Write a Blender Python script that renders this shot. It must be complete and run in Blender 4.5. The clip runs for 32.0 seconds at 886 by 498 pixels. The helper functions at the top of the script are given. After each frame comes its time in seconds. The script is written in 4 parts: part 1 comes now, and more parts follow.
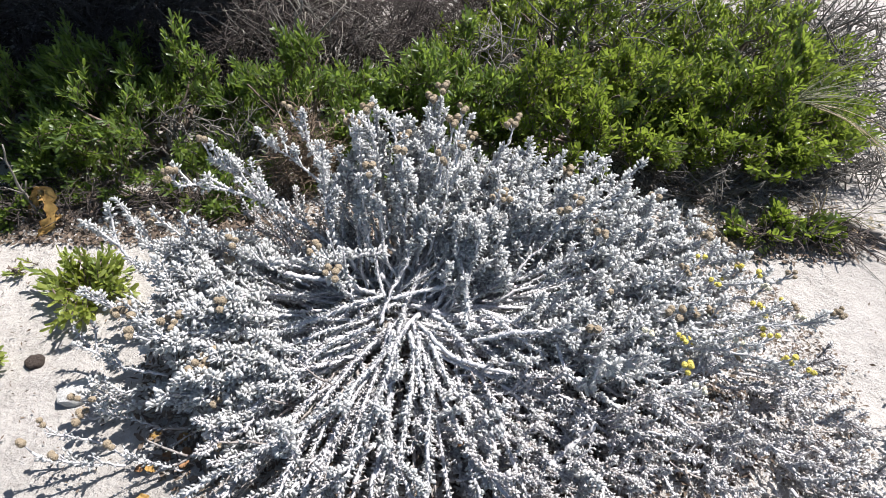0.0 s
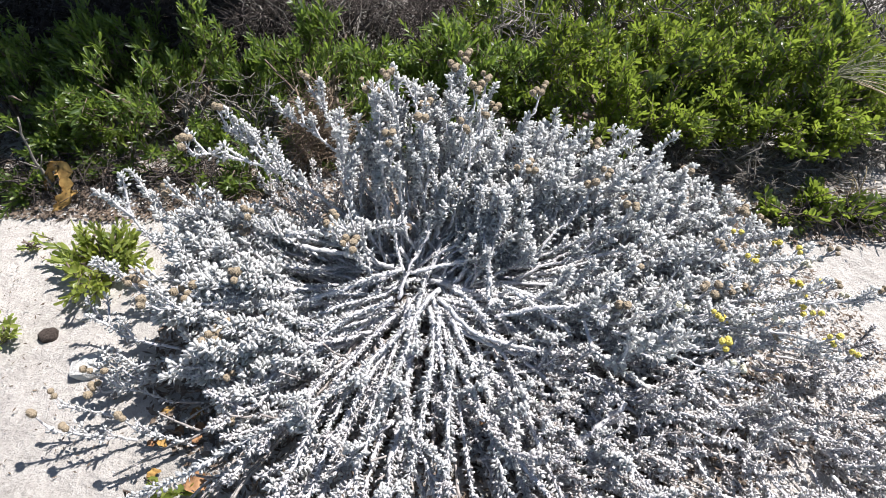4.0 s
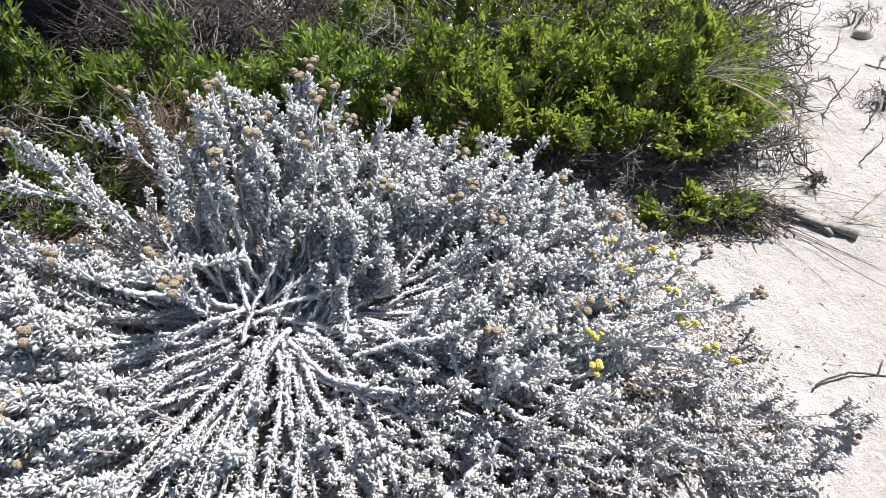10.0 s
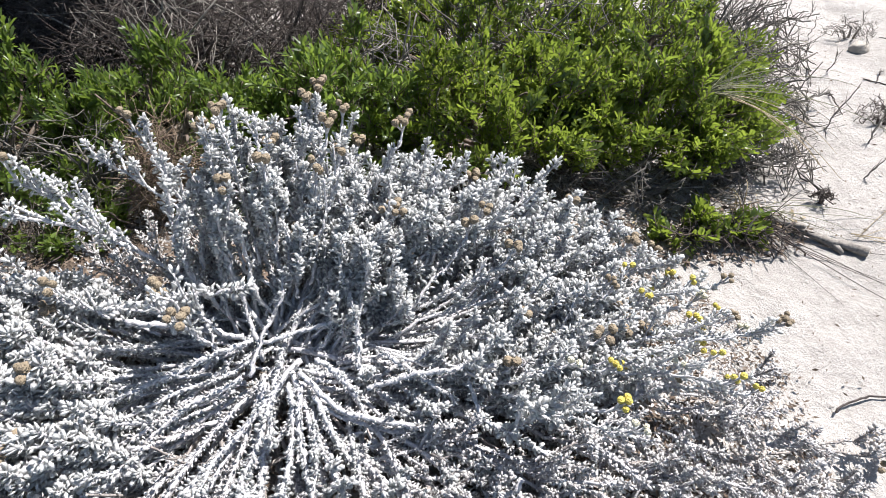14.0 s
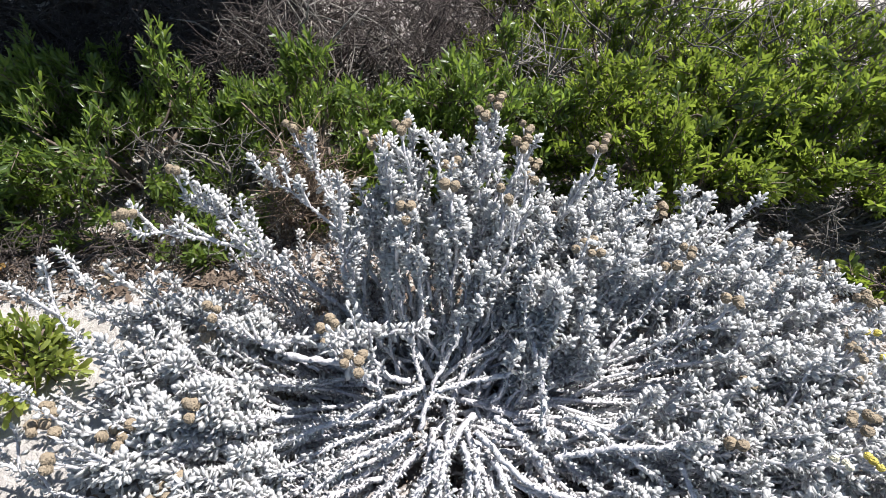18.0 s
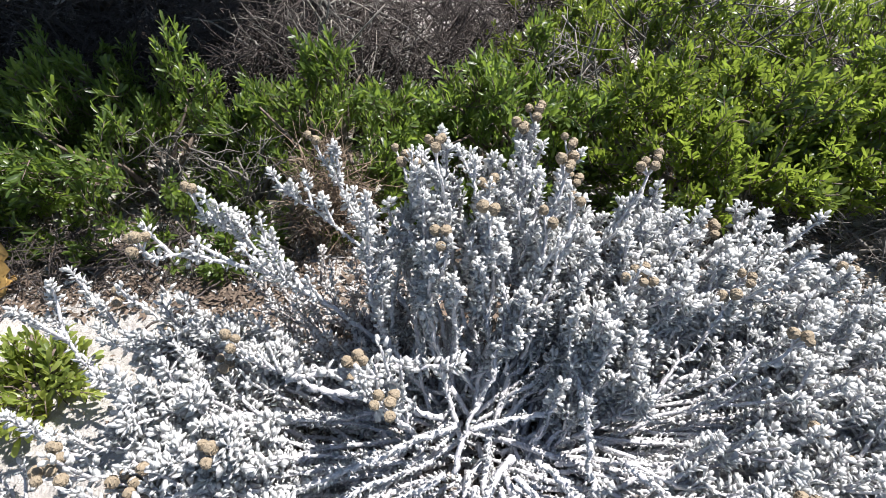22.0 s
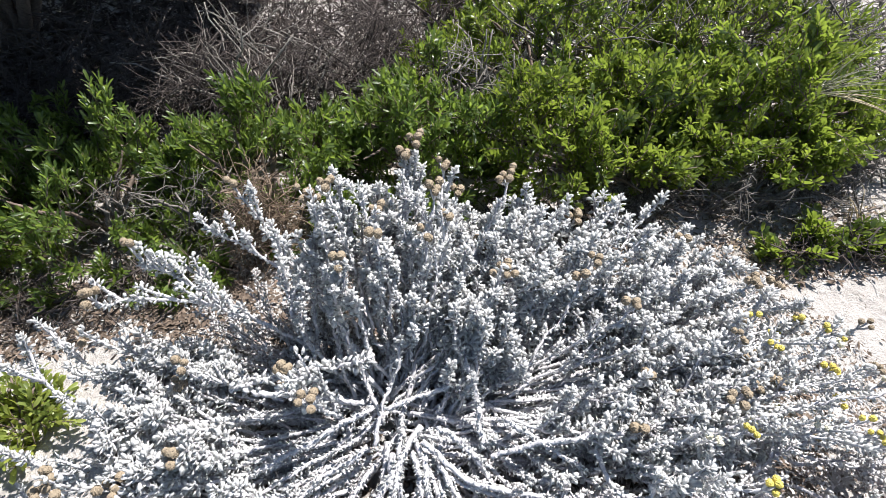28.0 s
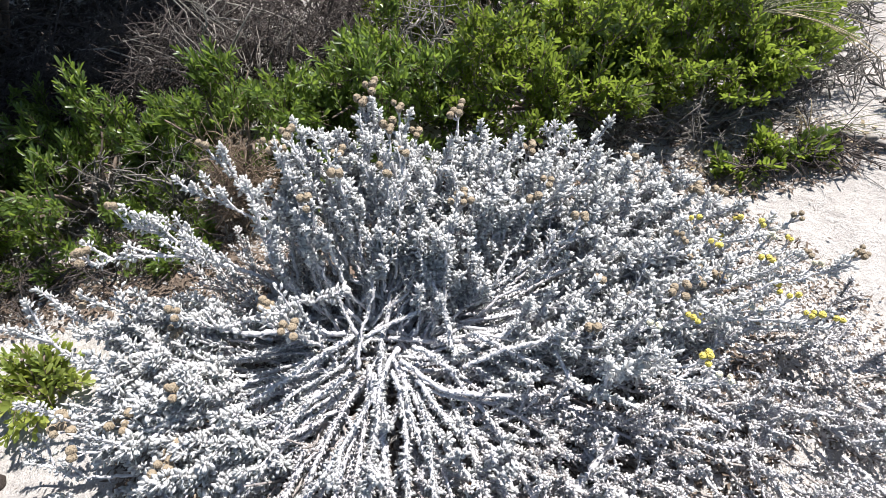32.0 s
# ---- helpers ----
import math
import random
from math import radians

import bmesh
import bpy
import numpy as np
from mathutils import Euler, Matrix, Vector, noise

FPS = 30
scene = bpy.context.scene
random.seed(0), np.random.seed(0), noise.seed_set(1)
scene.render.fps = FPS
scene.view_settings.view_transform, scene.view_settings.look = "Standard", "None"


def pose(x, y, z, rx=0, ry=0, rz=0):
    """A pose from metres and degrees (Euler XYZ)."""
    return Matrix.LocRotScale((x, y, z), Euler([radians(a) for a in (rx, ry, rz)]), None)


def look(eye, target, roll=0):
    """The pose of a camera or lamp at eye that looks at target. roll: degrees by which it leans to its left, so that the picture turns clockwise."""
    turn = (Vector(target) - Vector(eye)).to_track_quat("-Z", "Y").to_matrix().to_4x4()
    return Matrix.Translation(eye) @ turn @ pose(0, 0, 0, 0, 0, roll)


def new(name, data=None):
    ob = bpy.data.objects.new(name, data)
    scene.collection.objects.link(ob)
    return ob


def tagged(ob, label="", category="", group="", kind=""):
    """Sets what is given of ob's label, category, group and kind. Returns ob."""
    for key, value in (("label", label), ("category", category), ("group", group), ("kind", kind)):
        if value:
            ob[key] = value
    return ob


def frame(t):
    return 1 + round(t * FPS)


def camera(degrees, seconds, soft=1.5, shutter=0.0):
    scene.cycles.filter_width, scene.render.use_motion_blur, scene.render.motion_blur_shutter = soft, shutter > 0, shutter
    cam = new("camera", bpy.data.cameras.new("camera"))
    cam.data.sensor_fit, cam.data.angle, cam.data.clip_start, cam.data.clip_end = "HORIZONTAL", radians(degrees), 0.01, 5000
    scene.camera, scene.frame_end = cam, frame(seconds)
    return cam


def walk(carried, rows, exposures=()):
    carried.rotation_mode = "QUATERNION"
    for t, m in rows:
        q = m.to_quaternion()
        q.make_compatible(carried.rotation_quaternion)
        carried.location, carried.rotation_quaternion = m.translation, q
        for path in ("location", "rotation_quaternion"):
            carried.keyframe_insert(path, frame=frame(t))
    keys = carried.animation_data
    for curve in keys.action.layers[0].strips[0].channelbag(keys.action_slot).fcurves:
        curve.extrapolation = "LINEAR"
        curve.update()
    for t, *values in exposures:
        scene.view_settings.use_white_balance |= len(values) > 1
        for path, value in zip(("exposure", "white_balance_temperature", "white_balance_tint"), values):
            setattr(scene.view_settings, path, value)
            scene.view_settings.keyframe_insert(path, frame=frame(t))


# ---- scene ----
cam = camera(75.6, 32.0, soft=0.8)
PATH = [
    (0, (0.058, -0.5, 0.889), (0.072, 0.881, -0.557), 0.1),
    (0.5, (0.061, -0.505, 0.887), (0.072, 0.882, -0.555), 0.1),
    (1, (0.062, -0.509, 0.881), (0.073, 0.881, -0.557), 0.2),
    (1.5, (0.06, -0.51, 0.878), (0.067, 0.883, -0.557), 0.3),
    (2, (0.055, -0.509, 0.871), (0.059, 0.887, -0.561), 0.3),
    (2.5, (0.05, -0.505, 0.863), (0.047, 0.886, -0.575), 0.0),
    (3, (0.046, -0.506, 0.851), (0.024, 0.879, -0.592), -0.4),
    (3.5, (0.046, -0.504, 0.846), (0.011, 0.868, -0.609), -0.8),
    (5.5, (0.068, -0.492, 0.824), (0.03, 0.875, -0.635), -1.2),
    (6, (0.074, -0.49, 0.82), (0.04, 0.885, -0.632), -1.2),
    (6.5, (0.083, -0.488, 0.814), (0.055, 0.892, -0.633), -1.2),
    (7, (0.095, -0.486, 0.81), (0.086, 0.895, -0.637), -1.2),
    (7.5, (0.107, -0.481, 0.802), (0.141, 0.904, -0.641), -0.4),
    (8, (0.12, -0.471, 0.797), (0.22, 0.91, -0.645), 1.0),
    (8.5, (0.13, -0.46, 0.793), (0.273, 0.921, -0.647), 1.7),
    (9, (0.138, -0.447, 0.79), (0.318, 0.939, -0.641), 2.3),
    (9.5, (0.142, -0.436, 0.788), (0.344, 0.953, -0.636), 2.5),
    (10, (0.148, -0.429, 0.785), (0.368, 0.963, -0.634), 2.6),
    (10.5, (0.151, -0.426, 0.786), (0.38, 0.966, -0.632), 2.5),
    (11, (0.15, -0.423, 0.786), (0.39, 0.97, -0.629), 2.7),
    (11.5, (0.149, -0.42, 0.787), (0.397, 0.974, -0.625), 2.8),
    (12, (0.148, -0.418, 0.786), (0.403, 0.98, -0.623), 2.9),
    (12.5, (0.147, -0.413, 0.786), (0.409, 0.986, -0.62), 3.0),
    (13, (0.143, -0.408, 0.785), (0.41, 0.993, -0.617), 3.2),
    (13.5, (0.133, -0.401, 0.783), (0.403, 1.003, -0.615), 3.4),
    (15.5, (0.071, -0.36, 0.782), (0.223, 1.073, -0.605), 1.3),
    (16, (0.053, -0.347, 0.773), (0.167, 1.096, -0.608), 0.8),
    (16.5, (0.037, -0.333, 0.764), (0.121, 1.114, -0.615), 0.5),
    (17, (0.021, -0.318, 0.757), (0.075, 1.13, -0.623), 0.1),
    (17.5, (0.006, -0.306, 0.752), (0.041, 1.139, -0.63), 0.1),
    (18, (-0.011, -0.291, 0.744), (0.006, 1.157, -0.635), -0.0),
    (18.5, (-0.021, -0.278, 0.739), (-0.023, 1.171, -0.639), -0.2),
    (19, (-0.03, -0.265, 0.734), (-0.052, 1.18, -0.648), -0.6),
    (19.5, (-0.038, -0.256, 0.732), (-0.07, 1.187, -0.652), -0.7),
    (20, (-0.039, -0.244, 0.734), (-0.079, 1.189, -0.66), -0.8),
    (20.5, (-0.039, -0.236, 0.734), (-0.083, 1.195, -0.663), -0.9),
    (21, (-0.041, -0.231, 0.731), (-0.088, 1.206, -0.659), -0.9),
    (21.5, (-0.038, -0.227, 0.731), (-0.085, 1.208, -0.662), -1.2),
    (22, (-0.034, -0.23, 0.733), (-0.064, 1.202, -0.663), -1.0),
    (22.5, (-0.021, -0.235, 0.736), (-0.038, 1.192, -0.665), -1.0),
    (23, (-0.008, -0.241, 0.745), (0.0, 1.169, -0.673), -0.7),
    (23.5, (0.005, -0.247, 0.751), (0.028, 1.15, -0.681), -0.6),
    (24, (0.017, -0.257, 0.759), (0.063, 1.128, -0.684), -0.5),
    (24.5, (0.029, -0.264, 0.771), (0.091, 1.112, -0.68), -0.6),
    (25, (0.041, -0.271, 0.782), (0.124, 1.102, -0.67), -1.1),
    (25.5, (0.049, -0.274, 0.795), (0.151, 1.096, -0.659), -1.8),
    (26, (0.055, -0.277, 0.808), (0.167, 1.092, -0.646), -1.5),
    (26.5, (0.057, -0.279, 0.816), (0.169, 1.09, -0.637), -2.7),
    (28.5, (0.069, -0.307, 0.861), (0.109, 1.05, -0.608), -6.5),
    (29, (0.076, -0.322, 0.861), (0.113, 1.027, -0.615), -7.2),
    (29.5, (0.081, -0.335, 0.858), (0.115, 1.005, -0.627), -7.8),
    (30, (0.086, -0.347, 0.858), (0.118, 0.982, -0.636), -8.7),
    (30.5, (0.089, -0.353, 0.862), (0.124, 0.964, -0.643), -9.5),
    (31, (0.093, -0.356, 0.865), (0.131, 0.951, -0.648), -10.4),
    (31.5, (0.097, -0.361, 0.864), (0.136, 0.94, -0.654), -11.0),
    (32, (0.103, -0.381, 0.858), (0.136, 0.912, -0.667), -11.6),
]
EXPOSURE = ((0, 0.99), (3, 1.02), (6, 1.07), (13, 1.06), (16, 1.06), (20, 1.11), (23, 1.22), (26, 1.18), (30, 1.16), (32, 1.15))
walk(cam, [(t, look(eye, target, roll)) for t, eye, target, roll in PATH], EXPOSURE)

# ---- light ----
world = bpy.data.worlds.new("world")
scene.world = world
world.use_nodes = True
SUN_TO = Vector((0.58, 0.41, 1.10)).normalized()
wt = world.node_tree
sky = wt.nodes.new("ShaderNodeTexSky")
sky.sky_type = "NISHITA"
sky.sun_disc = False
sky.sun_elevation = math.asin(SUN_TO.z)
sky.sun_rotation = math.atan2(SUN_TO.x, SUN_TO.y)
sky.air_density, sky.dust_density, sky.ozone_density = 1.0, 0.6, 1.0
bg = wt.nodes["Background"]
bg.inputs["Strength"].default_value = 0.066
wt.links.new(sky.outputs["Color"], bg.inputs["Color"])
sun_data = bpy.data.lights.new("sun", "SUN")
sun_data.energy = 5.0
sun_data.angle = radians(0.53)
sun_data.color = (1.0, 0.966, 0.952)
sun = new("sun", sun_data)
sun.matrix_world = look((3, 4, 6), Vector((3, 4, 6)) - SUN_TO)


# ---- materials ----
class Mat:
    """A node material with short ways to add nodes and links."""

    def __init__(self, name, rough=0.8, spec=0.3):
        self.m = bpy.data.materials.new(name)
        self.m.use_nodes = True
        self.t = self.m.node_tree
        self.b = self.t.nodes["Principled BSDF"]
        self.b.inputs["Roughness"].default_value = rough
        self.b.inputs["Specular IOR Level"].default_value = spec
        self.out = self.t.nodes["Material Output"]

    def node(self, kind, **values):
        n = self.t.nodes.new("ShaderNode" + kind)
        for k, v in values.items():
            n.inputs[k].default_value = v
        return n

    def link(self, a, b):
        self.t.links.new(a, b)

    def coords(self):
        return self.node("TexCoord").outputs["Object"]

    def noise(self, scale, detail=4.0, rough=0.55):
        n = self.node("TexNoise", Scale=scale, Detail=detail, Roughness=rough)
        self.link(self.coords(), n.inputs["Vector"])
        return n.outputs["Fac"]

    def ramp(self, fac, *stops):
        n = self.node("ValToRGB")
        els = n.color_ramp.elements
        while len(els) < len(stops):
            els.new(0.5)
        for e, (at, col) in zip(els, stops):
            e.position, e.color = at, (*col, 1)
        self.link(fac, n.inputs["Fac"])
        return n.outputs["Color"]

    def mix(self, fac, a, b, how="MIX"):
        n = self.node("MixRGB")
        n.blend_type = how
        for value, socket in ((fac, n.inputs["Fac"]), (a, n.inputs["Color1"]), (b, n.inputs["Color2"])):
            if hasattr(value, "is_linked"):
                self.link(value, socket)
            elif isinstance(value, tuple):
                socket.default_value = (*value, 1)
            else:
                socket.default_value = value
        return n.outputs["Color"]

    def island(self):
        return self.node("NewGeometry").outputs["Random Per Island"]

    def per_object(self):
        return self.node("ObjectInfo").outputs["Random"]

    def bump(self, fac, strength, distance):
        n = self.node("Bump", Strength=strength, Distance=distance)
        self.link(fac, n.inputs["Height"])
        self.link(n.outputs["Normal"], self.b.inputs["Normal"])

    def base(self, col):
        self.link(col, self.b.inputs["Base Color"])

    def thin(self, col, share):
        """Lets light through, as thin leaves do."""
        tr = self.node("BsdfTranslucent")
        if isinstance(col, tuple):
            tr.inputs["Color"].default_value = (*col, 1)
        else:
            self.link(col, tr.inputs["Color"])
        mx = self.node("MixShader", Fac=share)
        self.link(self.b.outputs["BSDF"], mx.inputs[1])
        self.link(tr.outputs["BSDF"], mx.inputs[2])
        self.link(mx.outputs["Shader"], self.out.inputs["Surface"])


def sand_material():
    s = Mat("sand", 0.95, 0.15)
    big = s.ramp(s.noise(2.2, 5), (0.3, (0.39, 0.367, 0.340)), (0.7, (0.515, 0.486, 0.454)))
    fine = s.ramp(s.noise(900, 3), (0.32, (0.62, 0.60, 0.58)), (0.6, (1.0, 1.0, 1.0)))
    col = s.mix(0.55, big, fine, "MULTIPLY")
    mottle = s.ramp(s.noise(48, 5, 0.7), (0.34, (0.76, 0.75, 0.74)), (0.58, (1.0, 1.0, 1.0)))
    col = s.mix(0.8, col, mottle, "MULTIPLY")
    specks = s.ramp(s.noise(260, 2), (0.66, (1, 1, 1)), (0.74, (0.42, 0.35, 0.28)))
    s.base(s.mix(0.8, col, specks, "MULTIPLY"))
    s.bump(s.mix(0.6, s.noise(110, 6, 0.7), s.noise(24, 5, 0.65)), 1.0, 0.018)
    return s.m


def felt_material(name, low, high, bump=0.6, share=0.12):
    """White-felted leaves: a matt wool that differs from leaf to leaf."""
    s = Mat(name, 0.95, 0.1)
    leaf = s.ramp(s.island(), (0.0, low), (0.35, high), (1.0, tuple(min(0.88, v * 1.08) for v in high)))
    wool = s.ramp(s.noise(420, 3), (0.25, (0.82, 0.82, 0.83)), (0.7, (1, 1, 1)))
    col = s.mix(0.7, leaf, wool, "MULTIPLY")
    s.base(col)
    s.bump(s.noise(1300, 3), bump, 0.0012)
    s.b.inputs["Sheen Weight"].default_value = 0.25
    s.b.inputs["Sheen Roughness"].default_value = 0.6
    s.thin(tuple(v * 0.8 for v in high), share)
    return s.m


def bark_material(name, low, high, scale=90.0):
    s = Mat(name, 0.9, 0.15)
    streak = s.node("TexNoise", Scale=scale, Detail=5.0, Roughness=0.65)
    s.link(s.coords(), streak.inputs["Vector"])
    col = s.ramp(streak.outputs["Fac"], (0.3, low), (0.68, high))
    tone = s.ramp(s.island(), (0.0, (0.6, 0.6, 0.62)), (1.0, (1, 1, 1)))
    s.base(s.mix(0.8, col, tone, "MULTIPLY"))
    s.bump(streak.outputs["Fac"], 0.8, 0.002)
    return s.m


def leaf_material(name, dark, mid, light, glow, share=0.42, rough=0.38):
    """Green leathery leaves that glow where the sun stands behind them."""
    s = Mat(name, rough, 0.6)
    tone = s.ramp(s.island(), (0.0, dark), (0.45, mid), (0.93, light), (1.0, tuple(v * 1.15 for v in light)))
    patch = s.ramp(s.noise(5, 3), (0.35, (0.72, 0.78, 0.8)), (0.65, (1.05, 1.0, 0.95)))
    col = s.mix(0.8, tone, patch, "MULTIPLY")
    s.base(col)
    s.bump(s.noise(300, 2), 0.25, 0.001)
    s.thin(s.mix(0.55, s.mix(1.0, col, (2.2, 2.1, 1.6), "MULTIPLY"), glow), share)
    return s.m


def plain_material(name, low, high, scale=150.0, rough=0.85, bump=0.5, dist=0.002):
    s = Mat(name, rough, 0.2)
    n = s.noise(scale, 5, 0.6)
    tone = s.ramp(s.island(), (0.0, (0.72, 0.72, 0.72)), (1.0, (1, 1, 1)))
    s.base(s.mix(0.8, s.ramp(n, (0.3, low), (0.7, high)), tone, "MULTIPLY"))
    s.bump(n, bump, dist)
    return s.m


SAND = sand_material()
FELT = felt_material("silver_felt", (0.72, 0.725, 0.715), (0.865, 0.868, 0.855), 0.5, 0.52)
FELT_ROPE = felt_material("old_white_felt", (0.50, 0.48, 0.475), (0.725, 0.70, 0.695), 0.7, 0.28)
FELT_DRY = felt_material("dry_grey_felt", (0.58, 0.55, 0.535), (0.85, 0.82, 0.805), 0.8, 0.32)
STEM = bark_material("felted_stem", (0.42, 0.405, 0.405), (0.74, 0.725, 0.725), 260)
STEM_DRY = bark_material("dry_grey_stem", (0.24, 0.21, 0.19), (0.50, 0.46, 0.42), 220)
HEAD_BROWN = plain_material("dry_flower_head", (0.175, 0.135, 0.090), (0.40, 0.33, 0.235), 700, 0.9, 0.7, 0.0006)
HEAD_YELLOW = plain_material("yellow_florets", (0.50, 0.40, 0.08), (0.74, 0.64, 0.17), 900, 0.8, 0.6, 0.0004)
HEAD_PALE = plain_material("pale_bud", (0.50, 0.47, 0.34), (0.72, 0.69, 0.55), 500, 0.9, 0.5, 0.0005)
# opaque leaves, so that the added tall crowns let no light through
GREEN_DEEP = plain_material("deep_green_leaf", (0.030, 0.055, 0.014), (0.075, 0.115, 0.030), 60, 0.6, 0.3)
GREEN_A = leaf_material("dark_green_leaf", (0.043, 0.076, 0.021), (0.090, 0.140, 0.033), (0.140, 0.198, 0.047), (0.27, 0.38, 0.05), 0.48)
GREEN_B = leaf_material("bright_green_leaf", (0.048, 0.078, 0.020), (0.095, 0.138, 0.032), (0.146, 0.193, 0.044), (0.31, 0.40, 0.045), 0.48, 0.27)
GREEN_C = leaf_material("yellow_green_leaf", (0.11, 0.145, 0.035), (0.20, 0.25, 0.06), (0.29, 0.32, 0.08), (0.42, 0.50, 0.07), 0.42)
BRANCH = bark_material("shrub_bark", (0.10, 0.075, 0.06), (0.24, 0.19, 0.155), 120)
# dead bark, darkened in place of the shade inside the brush
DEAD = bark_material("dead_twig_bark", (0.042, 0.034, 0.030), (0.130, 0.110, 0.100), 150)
# darker copy of the grey bark below, with shade put into its colour
DEAD_SHADED = bark_material("shaded_grey_twig_bark", (0.085, 0.078, 0.068), (0.25, 0.23, 0.205), 150)
DEAD_GREY = bark_material("grey_twig_bark", (0.15, 0.135, 0.12), (0.36, 0.33, 0.29), 150)
DRIED = bark_material("dried_stalk", (0.14, 0.10, 0.07), (0.33, 0.25, 0.18), 120)
STRAW = plain_material("dry_straw", (0.30, 0.23, 0.13), (0.55, 0.46, 0.30), 60, 0.7, 0.4)
GRASS = plain_material("grey_green_grass", (0.11, 0.12, 0.065), (0.26, 0.25, 0.16), 30, 0.6, 0.3)
STONE = plain_material("pale_stone", (0.55, 0.53, 0.50), (0.80, 0.78, 0.74), 45, 0.9, 0.8, 0.006)
STONE_DARK = plain_material("dark_stone", (0.05, 0.04, 0.035), (0.13, 0.10, 0.085), 60, 0.9, 0.8, 0.006)
ROCK = plain_material("tan_rock", (0.48, 0.42, 0.35), (0.74, 0.68, 0.61), 40, 0.9, 0.8, 0.008)
RUST_LEAF = plain_material("ochre_dead_leaf", (0.22, 0.12, 0.035), (0.46, 0.30, 0.10), 70, 0.7, 0.5)
BROWN_LEAF = plain_material("brown_dead_leaf", (0.20, 0.10, 0.05), (0.42, 0.24, 0.12), 90, 0.7, 0.5)
# litter blackened so that shaded ground comes out deeper
SHADE_LITTER = plain_material("shade_black_litter", (0.022, 0.017, 0.014), (0.075, 0.058, 0.046), 120, 0.95, 0.5)
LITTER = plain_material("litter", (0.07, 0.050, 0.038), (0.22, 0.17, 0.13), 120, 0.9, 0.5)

# ---- mesh tools ----
rng = np.random.default_rng(11)


def unit(v):
    v = np.asarray(v, float)
    return v / np.maximum(np.linalg.norm(v, axis=-1, keepdims=True), 1e-9)


class Soup:
    """Triangles gathered from many pieces into one mesh."""

    def __init__(self):
        self.v, self.f, self.n = [], [], 0

    def add(self, verts, tris):
        self.v.append(np.asarray(verts, float).reshape(-1, 3))
        self.f.append(np.asarray(tris, int).reshape(-1, 3) + self.n)
        self.n += len(self.v[-1])

    def mesh(self, name, material, smooth=True):
        me = bpy.data.meshes.new(name)
        v, f = np.concatenate(self.v), np.concatenate(self.f)
        me.vertices.add(len(v))
        me.vertices.foreach_set("co", v.astype(np.float32).ravel())
        me.loops.add(f.size)
        me.loops.foreach_set("vertex_index", f.astype(np.int32).ravel())
        me.polygons.add(len(f))
        me.polygons.foreach_set("loop_start", np.arange(0, f.size, 3, dtype=np.int32))
        me.polygons.foreach_set("use_smooth", np.full(len(f), smooth))
        me.materials.append(material)
        me.update(calc_edges=True)
        me.validate()
        return me


def part(name, soup, material, parent=None, label="", smooth=True):
    ob = new(name, soup.mesh(name, material, smooth))
    ob.parent = parent
    return tagged(ob, label) if label else ob


def thing(name, at, label, category, group="", kind=""):
    ob = new(name)
    ob.empty_display_size = 0.02
    ob.location = at
    bpy.context.view_layer.update()
    return tagged(ob, label, category, group, kind)


def local(parent, soup):
    """Moves gathered verts into the space of a thing that only stands elsewhere."""
    soup.v = [v - np.array(parent.location) for v in soup.v]
    return soup


def tube(soup, pts, radii, sides=5, rough=0.0):
    """A closed, tapering round bar along points."""
    pts = np.asarray(pts, float)
    radii = np.asarray(radii, float) * np.ones(len(pts))
    ways = unit(np.gradient(pts, axis=0))
    ref = np.array([0.31, 0.17, 0.93]) if abs(unit(pts[-1] - pts[0])[2]) < 0.85 else np.array([0.9, 0.3, 0.1])
    a = unit(np.cross(ways, ref))
    b = np.cross(ways, a)
    ang = np.arange(sides) * 2 * np.pi / sides
    rad = radii[:, None] * (1 + rough * rng.uniform(-1, 1, (len(pts), sides)))
    rings = pts[:, None] + rad[..., None] * (np.cos(ang)[None, :, None] * a[:, None] + np.sin(ang)[None, :, None] * b[:, None])
    n, k = len(pts), sides
    i, j = np.meshgrid(np.arange(n - 1), np.arange(k), indexing="ij")
    p, q, r, s = i * k + j, i * k + (j + 1) % k, (i + 1) * k + (j + 1) % k, (i + 1) * k + j
    tris = np.concatenate([np.stack([p, q, r], -1).reshape(-1, 3), np.stack([p, r, s], -1).reshape(-1, 3)])
    j = np.arange(k)
    caps = np.concatenate([np.stack([0 * j + n * k, (j + 1) % k, j], -1), np.stack([0 * j + n * k + 1, (n - 1) * k + j, (n - 1) * k + (j + 1) % k], -1)])
    soup.add(np.concatenate([rings.reshape(-1, 3), pts[:1], pts[-1:]]), np.concatenate([tris, caps]))


def blade_leaf(widest=0.5, fold=0.12, droop=0.1, width=0.2):
    """A leaf along +x, folded along its midrib and a little bent."""
    a, b = widest * 0.6, widest + (1 - widest) * 0.62
    v = [(0, 0, -0.2 * droop)]
    for x, w in ((a, 0.92), (b, 0.88)):
        z = droop * (0.25 - (x - 0.5) ** 2)
        v += [(x, w * width, z + fold * w * width), (x, 0, z), (x, -w * width, z + fold * w * width)]
    v += [(1, 0, -0.1 * droop)]
    f = [(0, 2, 1), (0, 3, 2), (1, 2, 5), (1, 5, 4), (2, 3, 6), (2, 6, 5), (4, 5, 7), (5, 6, 7)]
    return np.array(v), np.array(f)


